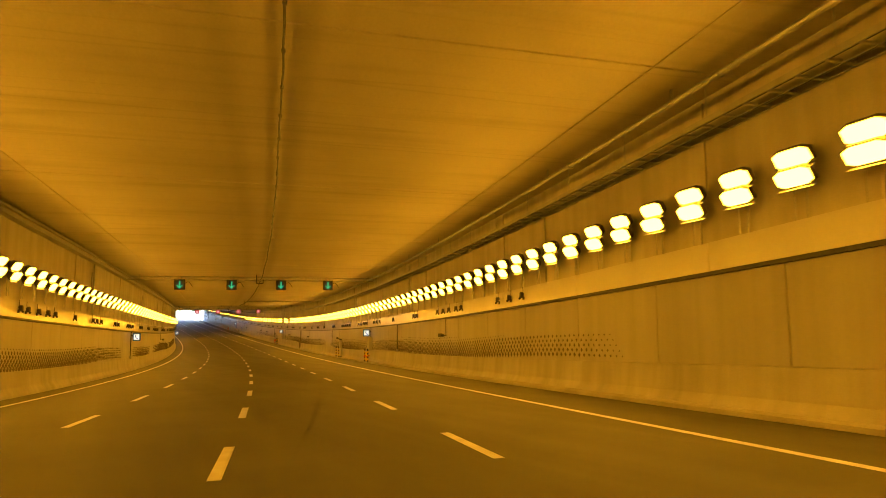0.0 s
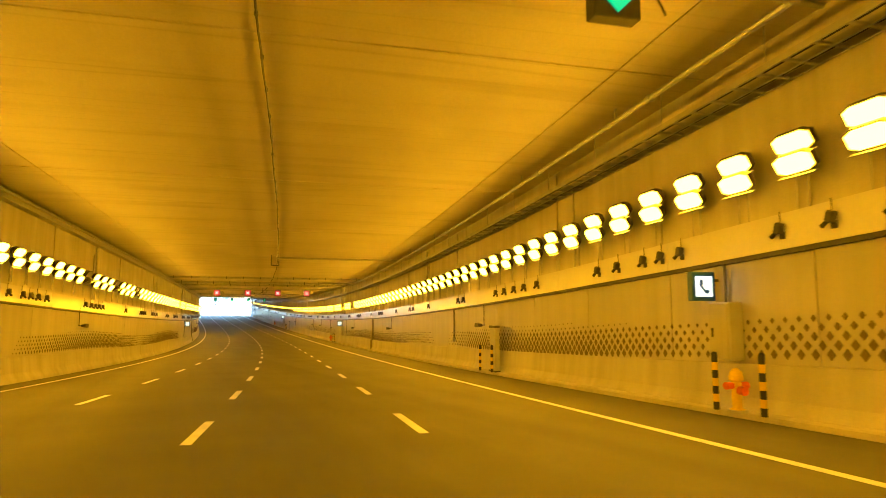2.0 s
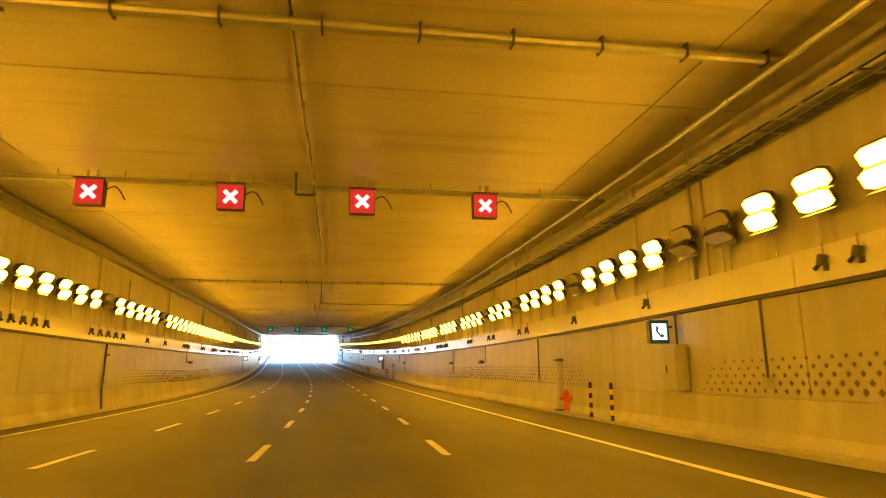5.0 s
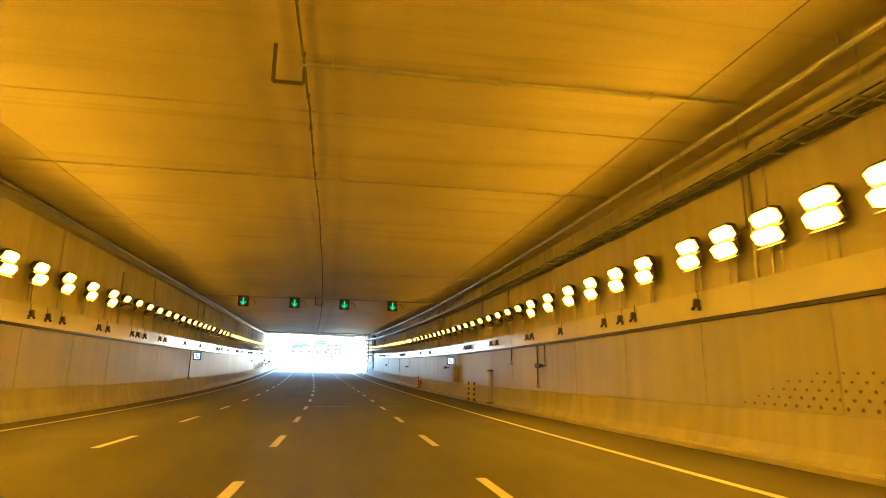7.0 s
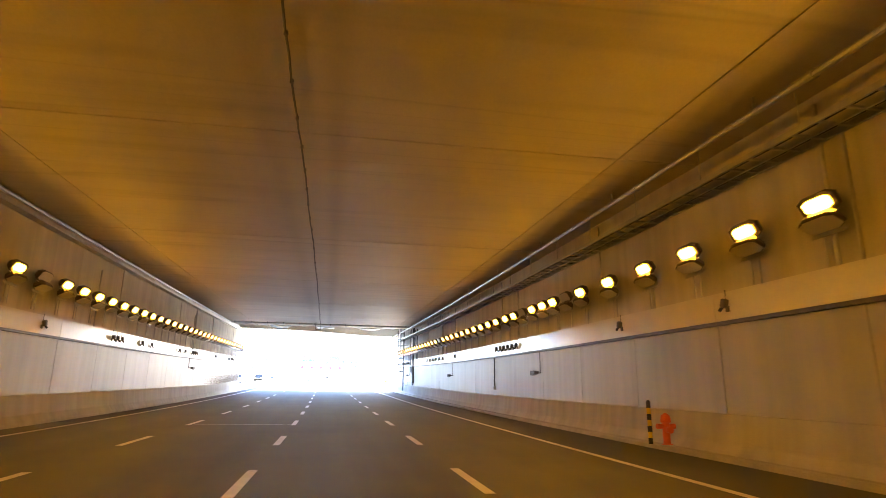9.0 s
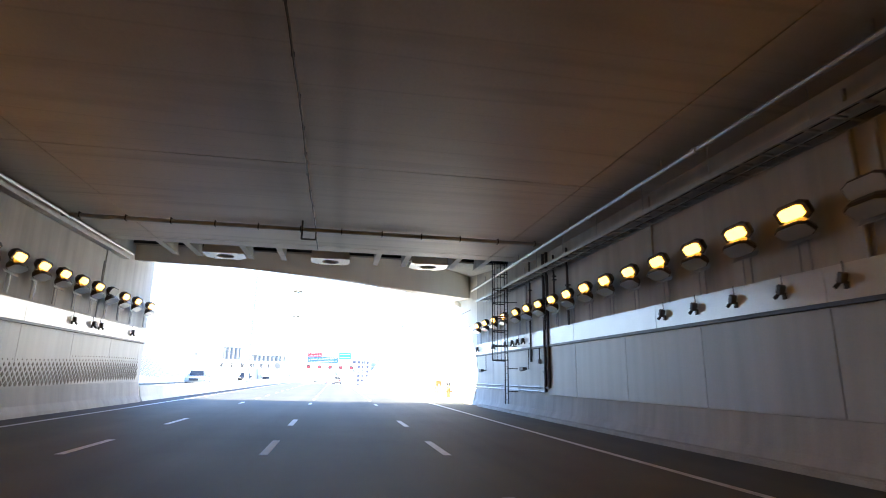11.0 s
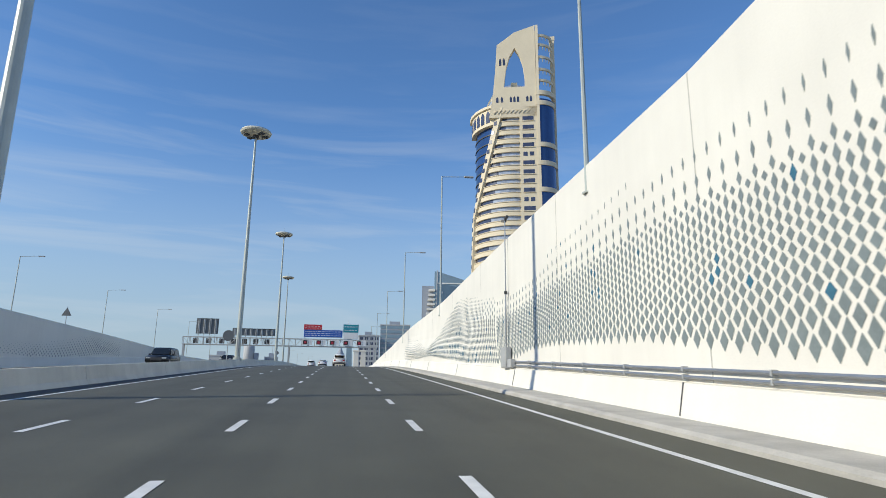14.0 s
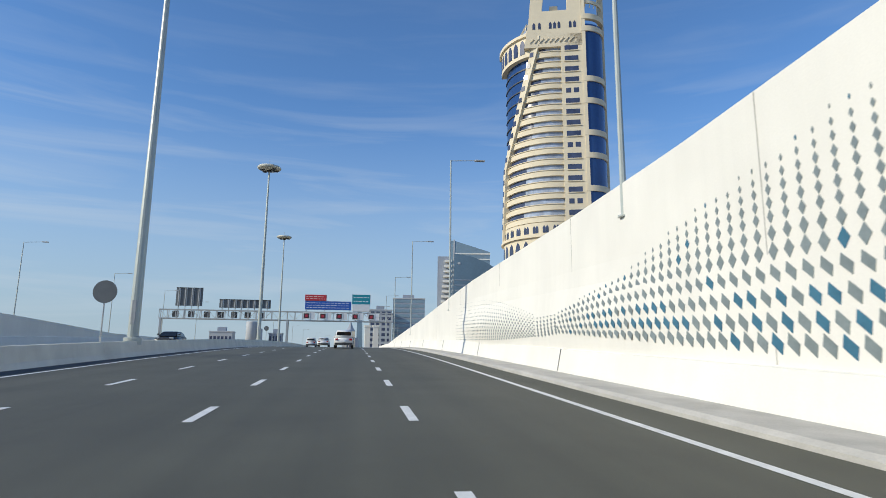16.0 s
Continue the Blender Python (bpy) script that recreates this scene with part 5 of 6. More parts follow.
lamp_r = street_lamp(12.6, 2.3)
for s in (318.9, 350.2, 382.0, 414.0, 446.0, 478.0):
    put(lamp_r, stand(s, 10.26 if s < 425 else 10.43, max(top_r(min(s, 430)) - 1.0, 0.0)))
put(street_lamp(17.85 - top_r(287.4), 2.3), stand(287.4, 10.26, top_r(287.4) - 1.0))
lamp_l = street_lamp(14.2, 2.6)
lamp_l["label"] = "slim grey street lamp beyond the far wall"
for s in (328.0, 360.0, 393.0, 426.0, 458.0, 490.0):
    put(lamp_l, Matrix.Translation((0, 0, GROUND_Z - at(s, 0).z)) @ stand(s, -43.6))
cp = thing("camera_pole", "thin camera pole on a grey box", "camera pole")
part("pole", rod((0, 0, 1.0), (0, 0, 7.9), 0.05, n=6), STEEL, cp)
part("camera", box(-0.1, 0.1, -0.25, 0.25, 7.3, 7.5), DARK, cp)
part("camera", box(-0.1, 0.35, -0.1, 0.1, 6.3, 6.5), DARK, cp)
part("case", box(-0.1, 0.35, -0.6, 0.5, 0.75, 1.7, 0.03), GREY_BOX, cp)
cp.matrix_basis = stand(293.6, WALL_FAR + 0.15)


SIGN_BACK = shader("dull grey sign back", (0.13, 0.14, 0.145), 0.55, vary=0.1, scale=2, fine=20, bump=0.02)


def disc_sign(radius, height):
    t = thing("round_sign", "back of a round grey traffic sign", "traffic sign", "round signs on the median")
    part("pole", rod((0, 0, 0.0), (0, 0, height + radius), 0.04, n=8), STEEL, t)
    part("disc", lathe([(radius, -0.015), (radius, 0.015)], 28, pose(0, -0.05, height, 90)), SIGN_BACK, t)
    part("clamp", box(-0.25, 0.25, -0.03, 0.03, height - 0.03, height + 0.03), STEEL, t)
    return t


put(disc_sign(0.58, 3.3), stand(335.5, -9.95))
tri = thing("triangular_sign", "back of a triangular grey warning sign", "traffic sign")
part("pole", rod((0, 0, 0), (0, 0, 1.75), 0.035, n=6), STEEL, tri)
part("plate", slab([(-0.45, 0.85), (0.45, 0.85), (0.0, 1.65)], 0.02, pose(0, -0.05, 0)), SIGN_BACK, tri)
tri.matrix_basis = stand(331.0, WALL_FAR - 0.2, top_l(331.0))
d2 = disc_sign(0.45, 3.4)
d2.matrix_basis = stand(420.0, -13.5)
d2["label"] = "small dark round sign on a post"

# ---- sign gantry ----
GANTRY = 468.9
SIGN_RED = shader("red sign face", (0.5, 0.03, 0.04), 0.4, vary=0.05, bump=0)
SIGN_B = shader("blue direction sign face", (0.02, 0.1, 0.42), 0.4, vary=0.05, bump=0)
SIGN_TEAL = shader("teal sign face", (0.01, 0.25, 0.33), 0.4, vary=0.05, bump=0)
DULL_RED = shader("dull red display face", (0.4, 0.03, 0.05), 0.5, vary=0.1, bump=0)
LETTER = shader("white sign lettering", (0.75, 0.75, 0.75), 0.4, vary=0.03, bump=0)
gz = at(GANTRY, 0).z
gan = thing("sign_gantry", "grey truss gantry across both carriageways", "gantry")
gan.matrix_basis = Matrix.Translation((0, at(GANTRY, 0).y, gz))
X0, X1, Z0, Z1 = -47.6, 13.6, 7.6, 9.9
for z in (Z0, Z1):
    for y in (-0.7, 0.7):
        part("chord", box(X0, X1, y - 0.12, y + 0.12, z - 0.13, z + 0.13), GREY_BOX, gan)
for i in range(31):
    x = X0 + (X1 - X0) * i / 30
    for y in (-0.7, 0.7):
        part("strut", box(x - 0.07, x + 0.07, y - 0.07, y + 0.07, Z0 + 0.12, Z1 - 0.12), GREY_BOX, gan)
    if i < 30:
        xb = X0 + (X1 - X0) * (i + 1) / 30
        part("brace", rod((x, -0.7, Z0 if i % 2 else Z1), (xb, -0.7, Z1 if i % 2 else Z0), 0.05, n=4), GREY_BOX, gan)
part("walkway", box(X0, X1, -0.6, 0.6, Z0 - 0.2, Z0 - 0.14), STEEL, gan)
for x, w in ((-47.2, 0.35), (-14.8, 0.5), (13.0, 0.5)):
    for y in (-0.7, 0.7):
        part("leg", box(x - w / 2, x + w / 2, y - 0.2, y + 0.2, -2.0, Z0), GREY_BOX, gan)


def bars(parent, x0, x1, z0, z1, rows, y, seed):
    """Unreadable lettering as plain bars."""
    r = random.Random(seed)
    for i in range(rows):
        z = z1 - (z1 - z0) * (i + 0.5) / rows
        x = x0
        while x < x1 - 0.3:
            w = min(r.uniform(0.4, 1.1), x1 - x)
            part("letter_bar", box(x, x + w, y - 0.01, y, z - (z1 - z0) / rows * 0.1, z + (z1 - z0) / rows * 0.1), LETTER, parent)
            x += w + 0.25


def sign_panel(name, label, x0, x1, z0, z1, mat, seed, rows=2):
    t = thing(name, label, "road sign")
    t.matrix_basis = gan.matrix_basis.copy()
    face = part("face", box(x0, x1, -1.0, -0.92, z0, z1), mat, t)
    part("border", box(x0 - 0.08, x1 + 0.08, -0.92, -0.86, z0 - 0.08, z1 + 0.08), LETTER, t)
    bars(t, x0 + 0.35, x1 - 0.3, z0 + 0.2, z1 - 0.2, rows, -1.0, seed)
    for x in (x0 + 0.4, x1 - 0.4):
        part("stay", box(x - 0.06, x + 0.06, -0.85, -0.7, Z1 - 1.0, z1 - 0.1), STEEL, t)
    return t


sign_panel("exit_sign", "red road sign with white lettering", -10.4, -4.7, 13.0, 14.6, SIGN_RED, 1)
sign_panel("direction_sign", "long blue direction sign with white lettering", -10.3, 2.0, 10.6, 12.9, SIGN_B, 2, 3)
sign_panel("teal_sign", "teal and white road sign above the lanes", 2.3, 7.2, 12.3, 14.9, SIGN_TEAL, 3)
sign_panel("arrow_sign", "white road sign with dark symbol", 2.5, 7.0, 10.3, 12.1, LETTER, 4, 1)
for i in range(5):
    x = -9.8 + 4.35 * i
    t = thing("lane_display", "dark square lane display on the gantry", "traffic signal", "lane displays on the gantry")
    t.matrix_basis = gan.matrix_basis.copy()
    part("case", box(x - 0.95, x + 0.95, -1.05, -0.8, 8.0, 9.7, 0.05), LETTER, t)
    part("screen", box(x - 0.72, x + 0.72, -1.06, -1.05, 8.2, 9.5), BLACK, t, "black display screen")
    part("face", box(x - 0.4, x + 0.4, -1.07, -1.06, 8.45, 9.2), DULL_RED, t, "dull red display face")
    part("shield", box(x + 1.0, x + 2.2, -0.95, -0.85, 7.9, 9.8), LETTER, t)


PANEL_GREY = shader("pale galvanised sheet", (0.5, 0.51, 0.5), 0.5, vary=0.1, scale=1.5, fine=20, bump=0.02)


def sign_back(x0, x1, z0, z1, ribs):
    t = thing("road_sign", "ribbed grey back of a large road sign", "road sign", "sign backs on the gantry")
    t.matrix_basis = gan.matrix_basis.copy()
    part("sheet", box(x0, x1, 0.85, 0.92, z0, z1), SIGN_BACK, t)
    for i in range(ribs):
        x = x0 + (x1 - x0) * (i + 0.5) / ribs
        part("rib", box(x - 0.3, x + 0.3, 0.7, 0.85, z0 + 0.05, z1 - 0.05), PANEL_GREY, t, "pale grey sheet strip")
        part("post", box(x - 0.07, x + 0.07, 0.6, 0.7, z0 - 0.4, z1 - 0.1), SIGN_BACK, t)
        part("stay", box(x - 0.08, x + 0.08, 0.62, 0.78, Z0 + 0.5, z0 + 0.1), STEEL, t)
    part("frame", box(x0, x1, 0.62, 0.85, z1 - 0.1, z1), DARK, t)


sign_back(-44.2, -37.4, 11.0, 15.9, 4)
sign_back(-33.0, -19.6, 10.7, 13.0, 8)
for k, x in enumerate((-44, -40, -36, -32.5, -29, -25.5, -22)):
    t = thing("lane_display", "grey back of a lane display", "traffic signal", "display backs on the gantry")
    t.matrix_basis = gan.matrix_basis.copy()
    part("case", box(x - 0.8, x + 0.8, 0.84, 1.05, 8.0, 9.6, 0.04), DARK, t)

# ---- vehicles ----
CAR_WHITE = shader("white car paint", (0.75, 0.75, 0.74), 0.22, vary=0.02, bump=0, spec=0.6)
CAR_BLACK = shader("black car paint", (0.02, 0.021, 0.023), 0.2, vary=0.04, bump=0, spec=0.6)
CAR_GLASS = shader("dark car glass", (0.015, 0.018, 0.02), 0.08, vary=0.05, bump=0, spec=0.8)
TAIL = shader("red lamp plastic", (0.4, 0.02, 0.02), 0.25, vary=0.05, bump=0)
HEADLAMP = shader("clear headlamp glass", (0.5, 0.52, 0.53), 0.1, vary=0.05, bump=0, spec=0.8)


def car(paint, label, kind="suv"):
    """Nose towards +y."""
    L, Wd, H = (4.9, 1.95, 1.85) if kind == "suv" else (4.6, 1.82, 1.48)
    t = thing("car", label, "car", "cars on the road")
    if kind == "suv":
        side = [(-L / 2, 0.5), (-L / 2 + 0.03, 1.0), (-L / 2 + 0.12, 1.1), (L / 2 - 1.45, 1.12), (L / 2 - 0.35, 1.02), (L / 2, 0.85), (L / 2 - 0.02, 0.45), (L / 2 - 0.3, 0.35), (-L / 2 + 0.25, 0.35)]
        cab = [(-L / 2 + 0.1, 1.08), (-L / 2 + 0.3, H - 0.08), (-L / 2 + 0.6, H), (0.35, H), (0.75, H - 0.1), (L / 2 - 1.35, 1.1)]
    else:
        side = [(-L / 2, 0.45), (-L / 2 + 0.04, 0.9), (-L / 2 + 0.2, 0.98), (L / 2 - 1.3, 0.95), (L / 2 - 0.3, 0.8), (L / 2, 0.62), (L / 2 - 0.05, 0.35), (L / 2 - 0.3, 0.28), (-L / 2 + 0.25, 0.28)]
        cab = [(-L / 2 + 0.35, 0.95), (-L / 2 + 0.95, H - 0.06), (-L / 2 + 1.3, H), (0.2, H), (0.55, H - 0.08), (L / 2 - 1.2, 0.93)]

    def loft(outline, w0, w1, zlo, zhi):
        bm = bmesh.new()
        rows = []
        for k in (-1, 1):
            rows.append([bm.verts.new((k * (w0 + (w1 - w0) * min(1, max(0, (z - zlo) / (zhi - zlo)))) / 2, y, z)) for y, z in outline])
        n = len(outline)
        bm.faces.new(rows[0])
        bm.faces.new(rows[1][::-1])
        for i in range(n):
            bm.faces.new((rows[0][i], rows[1][i], rows[1][(i + 1) % n], rows[0][(i + 1) % n]))
        bmesh.ops.recalc_face_normals(bm, faces=bm.faces)
        bmesh.ops.bevel(bm, geom=list(bm.edges), offset=0.05, segments=2, affect="EDGES")
        return bm

    body = part("body", loft(side, Wd, Wd * 0.97, 0.4, 1.1), paint, t, "", True)
    top = part("cabin", loft(cab, Wd * 0.94, Wd * 0.74, 1.0, H), paint, t, "", True)
    glass_z0, glass_z1 = (1.16, H - 0.16) if kind == "suv" else (1.0, H - 0.14)
    wlo, whi = Wd * 0.9, Wd * 0.78
    yb0, yb1 = cab[0][0], cab[1][0]
    part("rear_window", slab([(-wlo * 0.44, glass_z0), (wlo * 0.44, glass_z0), (whi * 0.44, glass_z1), (-whi * 0.44, glass_z1)], 0.04, Matrix.Translation((0, 0, 0)) @ Matrix.Shear("XZ", 4, (0, 0)) @ pose(0, (yb0 + yb1) / 2 - 0.01, 0)), CAR_GLASS, top)
    yf = (cab[-1][0] + cab[-2][0]) / 2
    zc = (cab[-1][1] + cab[-2][1]) / 2
    lean = math.degrees(math.atan2(cab[-1][0] - cab[-2][0], cab[-2][1] - cab[-1][1]))
    part("windscreen", slab([(-wlo * 0.45, -0.33), (wlo * 0.45, -0.33), (whi * 0.45, 0.33), (-whi * 0.45, 0.33)], 0.03, pose(0, yf + 0.04, zc + 0.03, lean, 0, 0)), CAR_GLASS, top)
    for k in (-1, 1):
        for y0, y1 in ((-L / 2 + 0.55, -0.35), (-0.25, 0.75)):
            bm = bmesh.new()
            xa, xb = k * (Wd * 0.94 / 2 + 0.004), k * (Wd * 0.79 / 2 + 0.012)
            vs = [bm.verts.new(q) for q in ((xa, y0, glass_z0), (xa, y1 + (0.35 if y1 > 0.5 else 0), glass_z0), (xb, y1 - 0.15, glass_z1), (xb, y0 + 0.1, glass_z1))]
            bm.faces.new(vs if k > 0 else vs[::-1])
            part("side_window", bm, CAR_GLASS, top)
        part("tail_lamp", box(k * Wd / 2 * 0.72 - 0.14, k * Wd / 2 * 0.72 + 0.14, -L / 2 - 0.02, -L / 2 + 0.1, 0.82, 1.02 if kind == "suv" else 0.92, 0.02), TAIL, body)
        part("headlamp", box(k * Wd / 2 * 0.72 - 0.2, k * Wd / 2 * 0.72 + 0.2, L / 2 - 0.14, L / 2 + 0.01, 0.72, 0.86, 0.02), HEADLAMP, body)
        part("mirror", box(k * (Wd / 2 + 0.08) - 0.1, k * (Wd / 2 + 0.08) + 0.1, 0.75, 0.9, 1.1, 1.24, 0.03), paint, top)
        for y in (-L / 2 + 0.95, L / 2 - 0.95):
            w = part("wheel", rod((k * (Wd / 2 - 0.24), y, 0.36), (k * (Wd / 2 + 0.01), y, 0.36), 0.36, n=18), BLACK, t, "black tyre")
            part("rim", rod((k * (Wd / 2 - 0.05), y, 0.36), (k * (Wd / 2 + 0.025), y, 0.36), 0.23, n=12), STEEL, w)
    part("bumper", box(-Wd / 2 * 0.9, Wd / 2 * 0.9, -L / 2 - 0.05, -L / 2 + 0.1, 0.38, 0.6, 0.03), DARK, body)
    part("grille", box(-0.5, 0.5, L / 2 - 0.05, L / 2 + 0.015, 0.55, 0.82, 0.02), DARK, body)
    part("number_plate", box(-0.26, 0.26, -L / 2 - 0.06, -L / 2 - 0.04, 0.66, 0.78), LETTER, body)
    return t


def slope(s, u, turn=0.0):
    g = math.degrees(math.atan(np.interp(s, [a for a, b, c in LINE], [b for a, b, c in LINE])))
    return stand(s, u, 0.005) @ pose(0, 0, 0, g if turn == 0 else 0, 0, 0) @ pose(0, 0, 0, 0 if turn == 0 else 0, 0, turn)


white_suv = car(CAR_WHITE, "white sport utility car seen from behind")
put(white_suv, slope(367, 1.75))
for s, u, kind in ((402, -1.9, "sedan"), (426, -5.4, "suv")):
    c = car(CAR_WHITE, "white saloon car driving ahead" if kind == "sedan" else "white family car driving ahead", kind)
    c.matrix_basis = slope(s, u)
for s, u, paint, label, kind in ((289.0, -14.4, CAR_WHITE, "white off-road car coming the other way", "suv"), (331.0, -15.0, CAR_BLACK, "black off-road car coming the other way", "suv"), (366.0, -15.2, CAR_BLACK, "dark saloon car coming the other way", "sedan")):
    c = car(paint, label, kind)
    c.matrix_basis = slope(s, u, 180)

# ---- the tower ----
BEIGE = shader("warm beige stone cladding", (0.7, 0.61, 0.45), 0.75, vary=0.05, scale=0.15, fine=2, bump=0.03)
BLUE_GLASS = shader("blue mirror glass", (0.025, 0.07, 0.2), 0.12, metal=0.25, vary=0.15, scale=0.1, fine=1.5, bump=0, spec=0.8)
PALE_GLASS = shader("pale window glass", (0.34, 0.38, 0.46), 0.12, metal=0.1, vary=0.3, scale=0.35, fine=1.2, bump=0, spec=0.8)
WINDOW = shader("dark window glass", (0.05, 0.06, 0.11), 0.15, vary=0.3, scale=0.5, bump=0, spec=0.7)

tower = thing("tower", "beige round high-rise with curved bands and arched crown", "tower")
tower.matrix_basis = pose(64.5, 478.0, GROUND_Z, 0, 0, -17.0)
R = 15.6
part("core", lathe([(R - 1.0, 0), (R - 1.0, 92.0)], 64), BLUE_GLASS, tower, "blue mirror glass body")
FLOOR, Z_LOW = 3.42, 40.0


def arc_band(a0, a1, r0, r1, z0, z1, n=20):
    """A ring segment; angles in degrees from the viewer's side, positive to the right."""
    bm = bmesh.new()
    rings = []
    for i in range(n + 1):
        a = radians(a0 + (a1 - a0) * i / n)
        d = Vector((math.sin(a), -math.cos(a), 0))
        rings.append([bm.verts.new(d * r + Vector((0, 0, z))) for r, z in ((r0, z0), (r1, z0), (r1, z1), (r0, z1))])
    for a, b in zip(rings, rings[1:]):
        for i in range(4):
            bm.faces.new((a[i], a[(i + 1) % 4], b[(i + 1) % 4], b[i]))
    bm.faces.new(rings[0][::-1])
    bm.faces.new(rings[-1])
    bmesh.ops.recalc_face_normals(bm, faces=bm.faces)
    return bm


def fin_angle(z):
    """Where the slanting fin crosses at a height."""
    x = np.interp(z, [36, 56, 94], [-15.4, -14.5, -4.8])
    return math.degrees(math.asin(max(-0.99, min(0.99, x / R))))


part("drum", arc_band(-100, 100, R - 2, R + 0.5, 0, 33.0, 48), BEIGE, tower)
part("cornice", arc_band(-100, 100, R - 1, R + 1.2, 33.0, 33.8, 48), BEIGE, tower)
part("drum", arc_band(-100, 100, R - 2, R + 0.2, 33.8, 37.4, 48), BEIGE, tower)
for i in range(14):
    a = radians(-78 + i * 11)
    for d in (-1.6, 1.6):
        q = a + radians(d)
        m = pose(math.sin(q) * (R + 0.23), -math.cos(q) * (R + 0.23), 34.3, 0, 0, math.degrees(q))
        part("small_window", slab([(-0.4, 0), (0.4, 0), (0.4, 1.6), (0, 2.3), (-0.4, 1.6)], 0.12, m), WINDOW, tower)
    m = pose(math.sin(a) * (R + 0.53), -math.cos(a) * (R + 0.53), 26.0, 0, 0, math.degrees(a))
    part("arch_window", slab([(-1.0, 0), (1.0, 0), (1.0, 4), (0.6, 5.4), (0, 6.2), (-0.6, 5.4), (-1.0, 4)], 0.12, m), WINDOW, tower)
for i in range(16):
    z = Z_LOW - 2.4 + FLOOR * i
    a0 = fin_angle(z)
    part("floor_band", arc_band(a0, 10, R - 1.2, R + 0.15, z, z + 1.75), BEIGE, tower)
    part("sill", arc_band(a0, 10, R - 1.2, R + 0.4, z + 1.62, z + 1.82), BEIGE, tower)
    part("window_strip", arc_band(a0 + 1, 9.5, R - 1.3, R - 0.55, z + 1.75, z + FLOOR), PALE_GLASS, tower)
    part("dark_window", arc_band(a0 + 1, a0 + 0.45 * (10 - a0), R - 1.2, R - 0.5, z + 1.9, z + FLOOR - 0.1), WINDOW, tower)
    part("thin_band", arc_band(-88, a0, R - 1.2, R - 0.75, z + 1.4, z + 1.75), DARK, tower)
# slanting fin with square openings
bm = bmesh.new()
rings = []
for i in range(21):
    z = 34 + 62 * i / 20
    a = radians(fin_angle(z))
    d, side = Vector((math.sin(a), -math.cos(a), 0)), Vector((math.cos(a), math.sin(a), 0))
    rings.append([bm.verts.new(d * r + side * w + Vector((0, 0, z))) for r, w in ((R - 1.5, -1.0), (R + 0.9, -1.0), (R + 0.9, 1.2), (R - 1.5, 1.2))])
for a, b in zip(rings, rings[1:]):
    for i in range(4):
        bm.faces.new((a[i], a[(i + 1) % 4], b[(i + 1) % 4], b[i]))
bm.faces.new(rings[-1])
bmesh.ops.recalc_face_normals(bm, faces=bm.faces)
part("fin", bm, BEIGE, tower)
for i in range(17):
    z = 38 + FLOOR * i
    a = radians(fin_angle(z))
    m = pose(math.sin(a) * (R + 0.92), -math.cos(a) * (R + 0.92), z, 0, 0, math.degrees(a))
    part("fin_opening", slab([(-0.75, 0), (0.45, 0), (0.55, 1.5), (-0.6, 1.5)], 0.12, m), WINDOW, tower)
# flat front wall with window columns, arch and sloping head
FRONT = -R - 0.3
part("front_wall", box(2.4, 8.8, FRONT, FRONT + 4, 30, 96), BEIGE, tower)
for i in range(16):
    z = Z_LOW - 2.4 + FLOOR * i + 1.6
    if i % 5 == 1:
        for x in (3.6, 5.9):
            part("window", box(x, x + 1.5, FRONT - 0.05, FRONT + 0.1, z, z + 1.5), WINDOW, tower)
    else:
        part("window", box(3.5, 7.5, FRONT - 0.05, FRONT + 0.1, z, z + 1.6), WINDOW, tower)
        part("sill", box(3.3, 7.7, FRONT - 0.3, FRONT, z - 0.25, z - 0.02), BEIGE, tower)
# crown
bm = bmesh.new()
left = [(-8.6, 92), (-7.2, 101), (-6.2, 112), (-5.6, 121.5)]
outer = left + [(1.0, 126.5), (8.6, 129.0), (8.8, 92)]
hole = [(-3.2, 104.0), (-2.2, 112), (-1.0, 116.5), (1.0, 120.0), (2.8, 117), (3.9, 113.5), (4.6, 108), (4.6, 104.0)]
for y in (FRONT, FRONT + 2.4):
    ov = [bm.verts.new((x, y, z)) for x, z in outer]
    hv = [bm.verts.new((x, y, z)) for x, z in hole]
    es = [bm.edges.new((a, b)) for ring in (ov, hv) for a, b in zip(ring, ring[1:] + ring[:1])]
    bmesh.ops.triangle_fill(bm, edges=es, use_beauty=True)
    if y == FRONT:
        fo, fh = ov, hv
for ring0, ring1 in ((fo, ov), (fh, hv)):
    for i in range(len(ring0)):
        j = (i + 1) % len(ring0)
        bm.faces.new((ring0[i], ring0[j], ring1[j], ring1[i]))
bmesh.ops.recalc_face_normals(bm, faces=bm.faces)
part("crown_wall", bm, BEIGE, tower, "sloping crown wall with pointed arch opening")
for x in (-5.6, -3.9, -0.6, 0.7, 2.0, 5.4, 6.7):
    part("small_arch", slab([(x - 0.4, 98), (x + 0.4, 98), (x + 0.4, 99.6), (x, 100.3), (x - 0.4, 99.6)], 0.1, pose(0, FRONT - 0.03, 0)), WINDOW, tower)
for x in (-4.4, -3.0):
    part("small_arch", slab([(x - 0.4, 113), (x + 0.4, 113), (x + 0.4, 115.2), (x, 116), (x - 0.4, 115.2)], 0.1, pose(0, FRONT - 0.03, 0)), WINDOW, tower)
for x in (-2.0, 0.6, 3.0):
    part("stepped_parapet", box(x - 1.2, x + 1.3, FRONT + 3, FRONT + 6, 92, 105.5 + 2.2 * math.cos(x)), BEIGE, tower)
# decorative screen of slanting bars
for i in range(9):
    x = -7.0 + 1.5 * i
    part("screen_bar", rod((x, FRONT - 0.15, 93.4), (x + 1.3, FRONT - 0.15, 94.8), 0.16, n=5), BEIGE, tower)
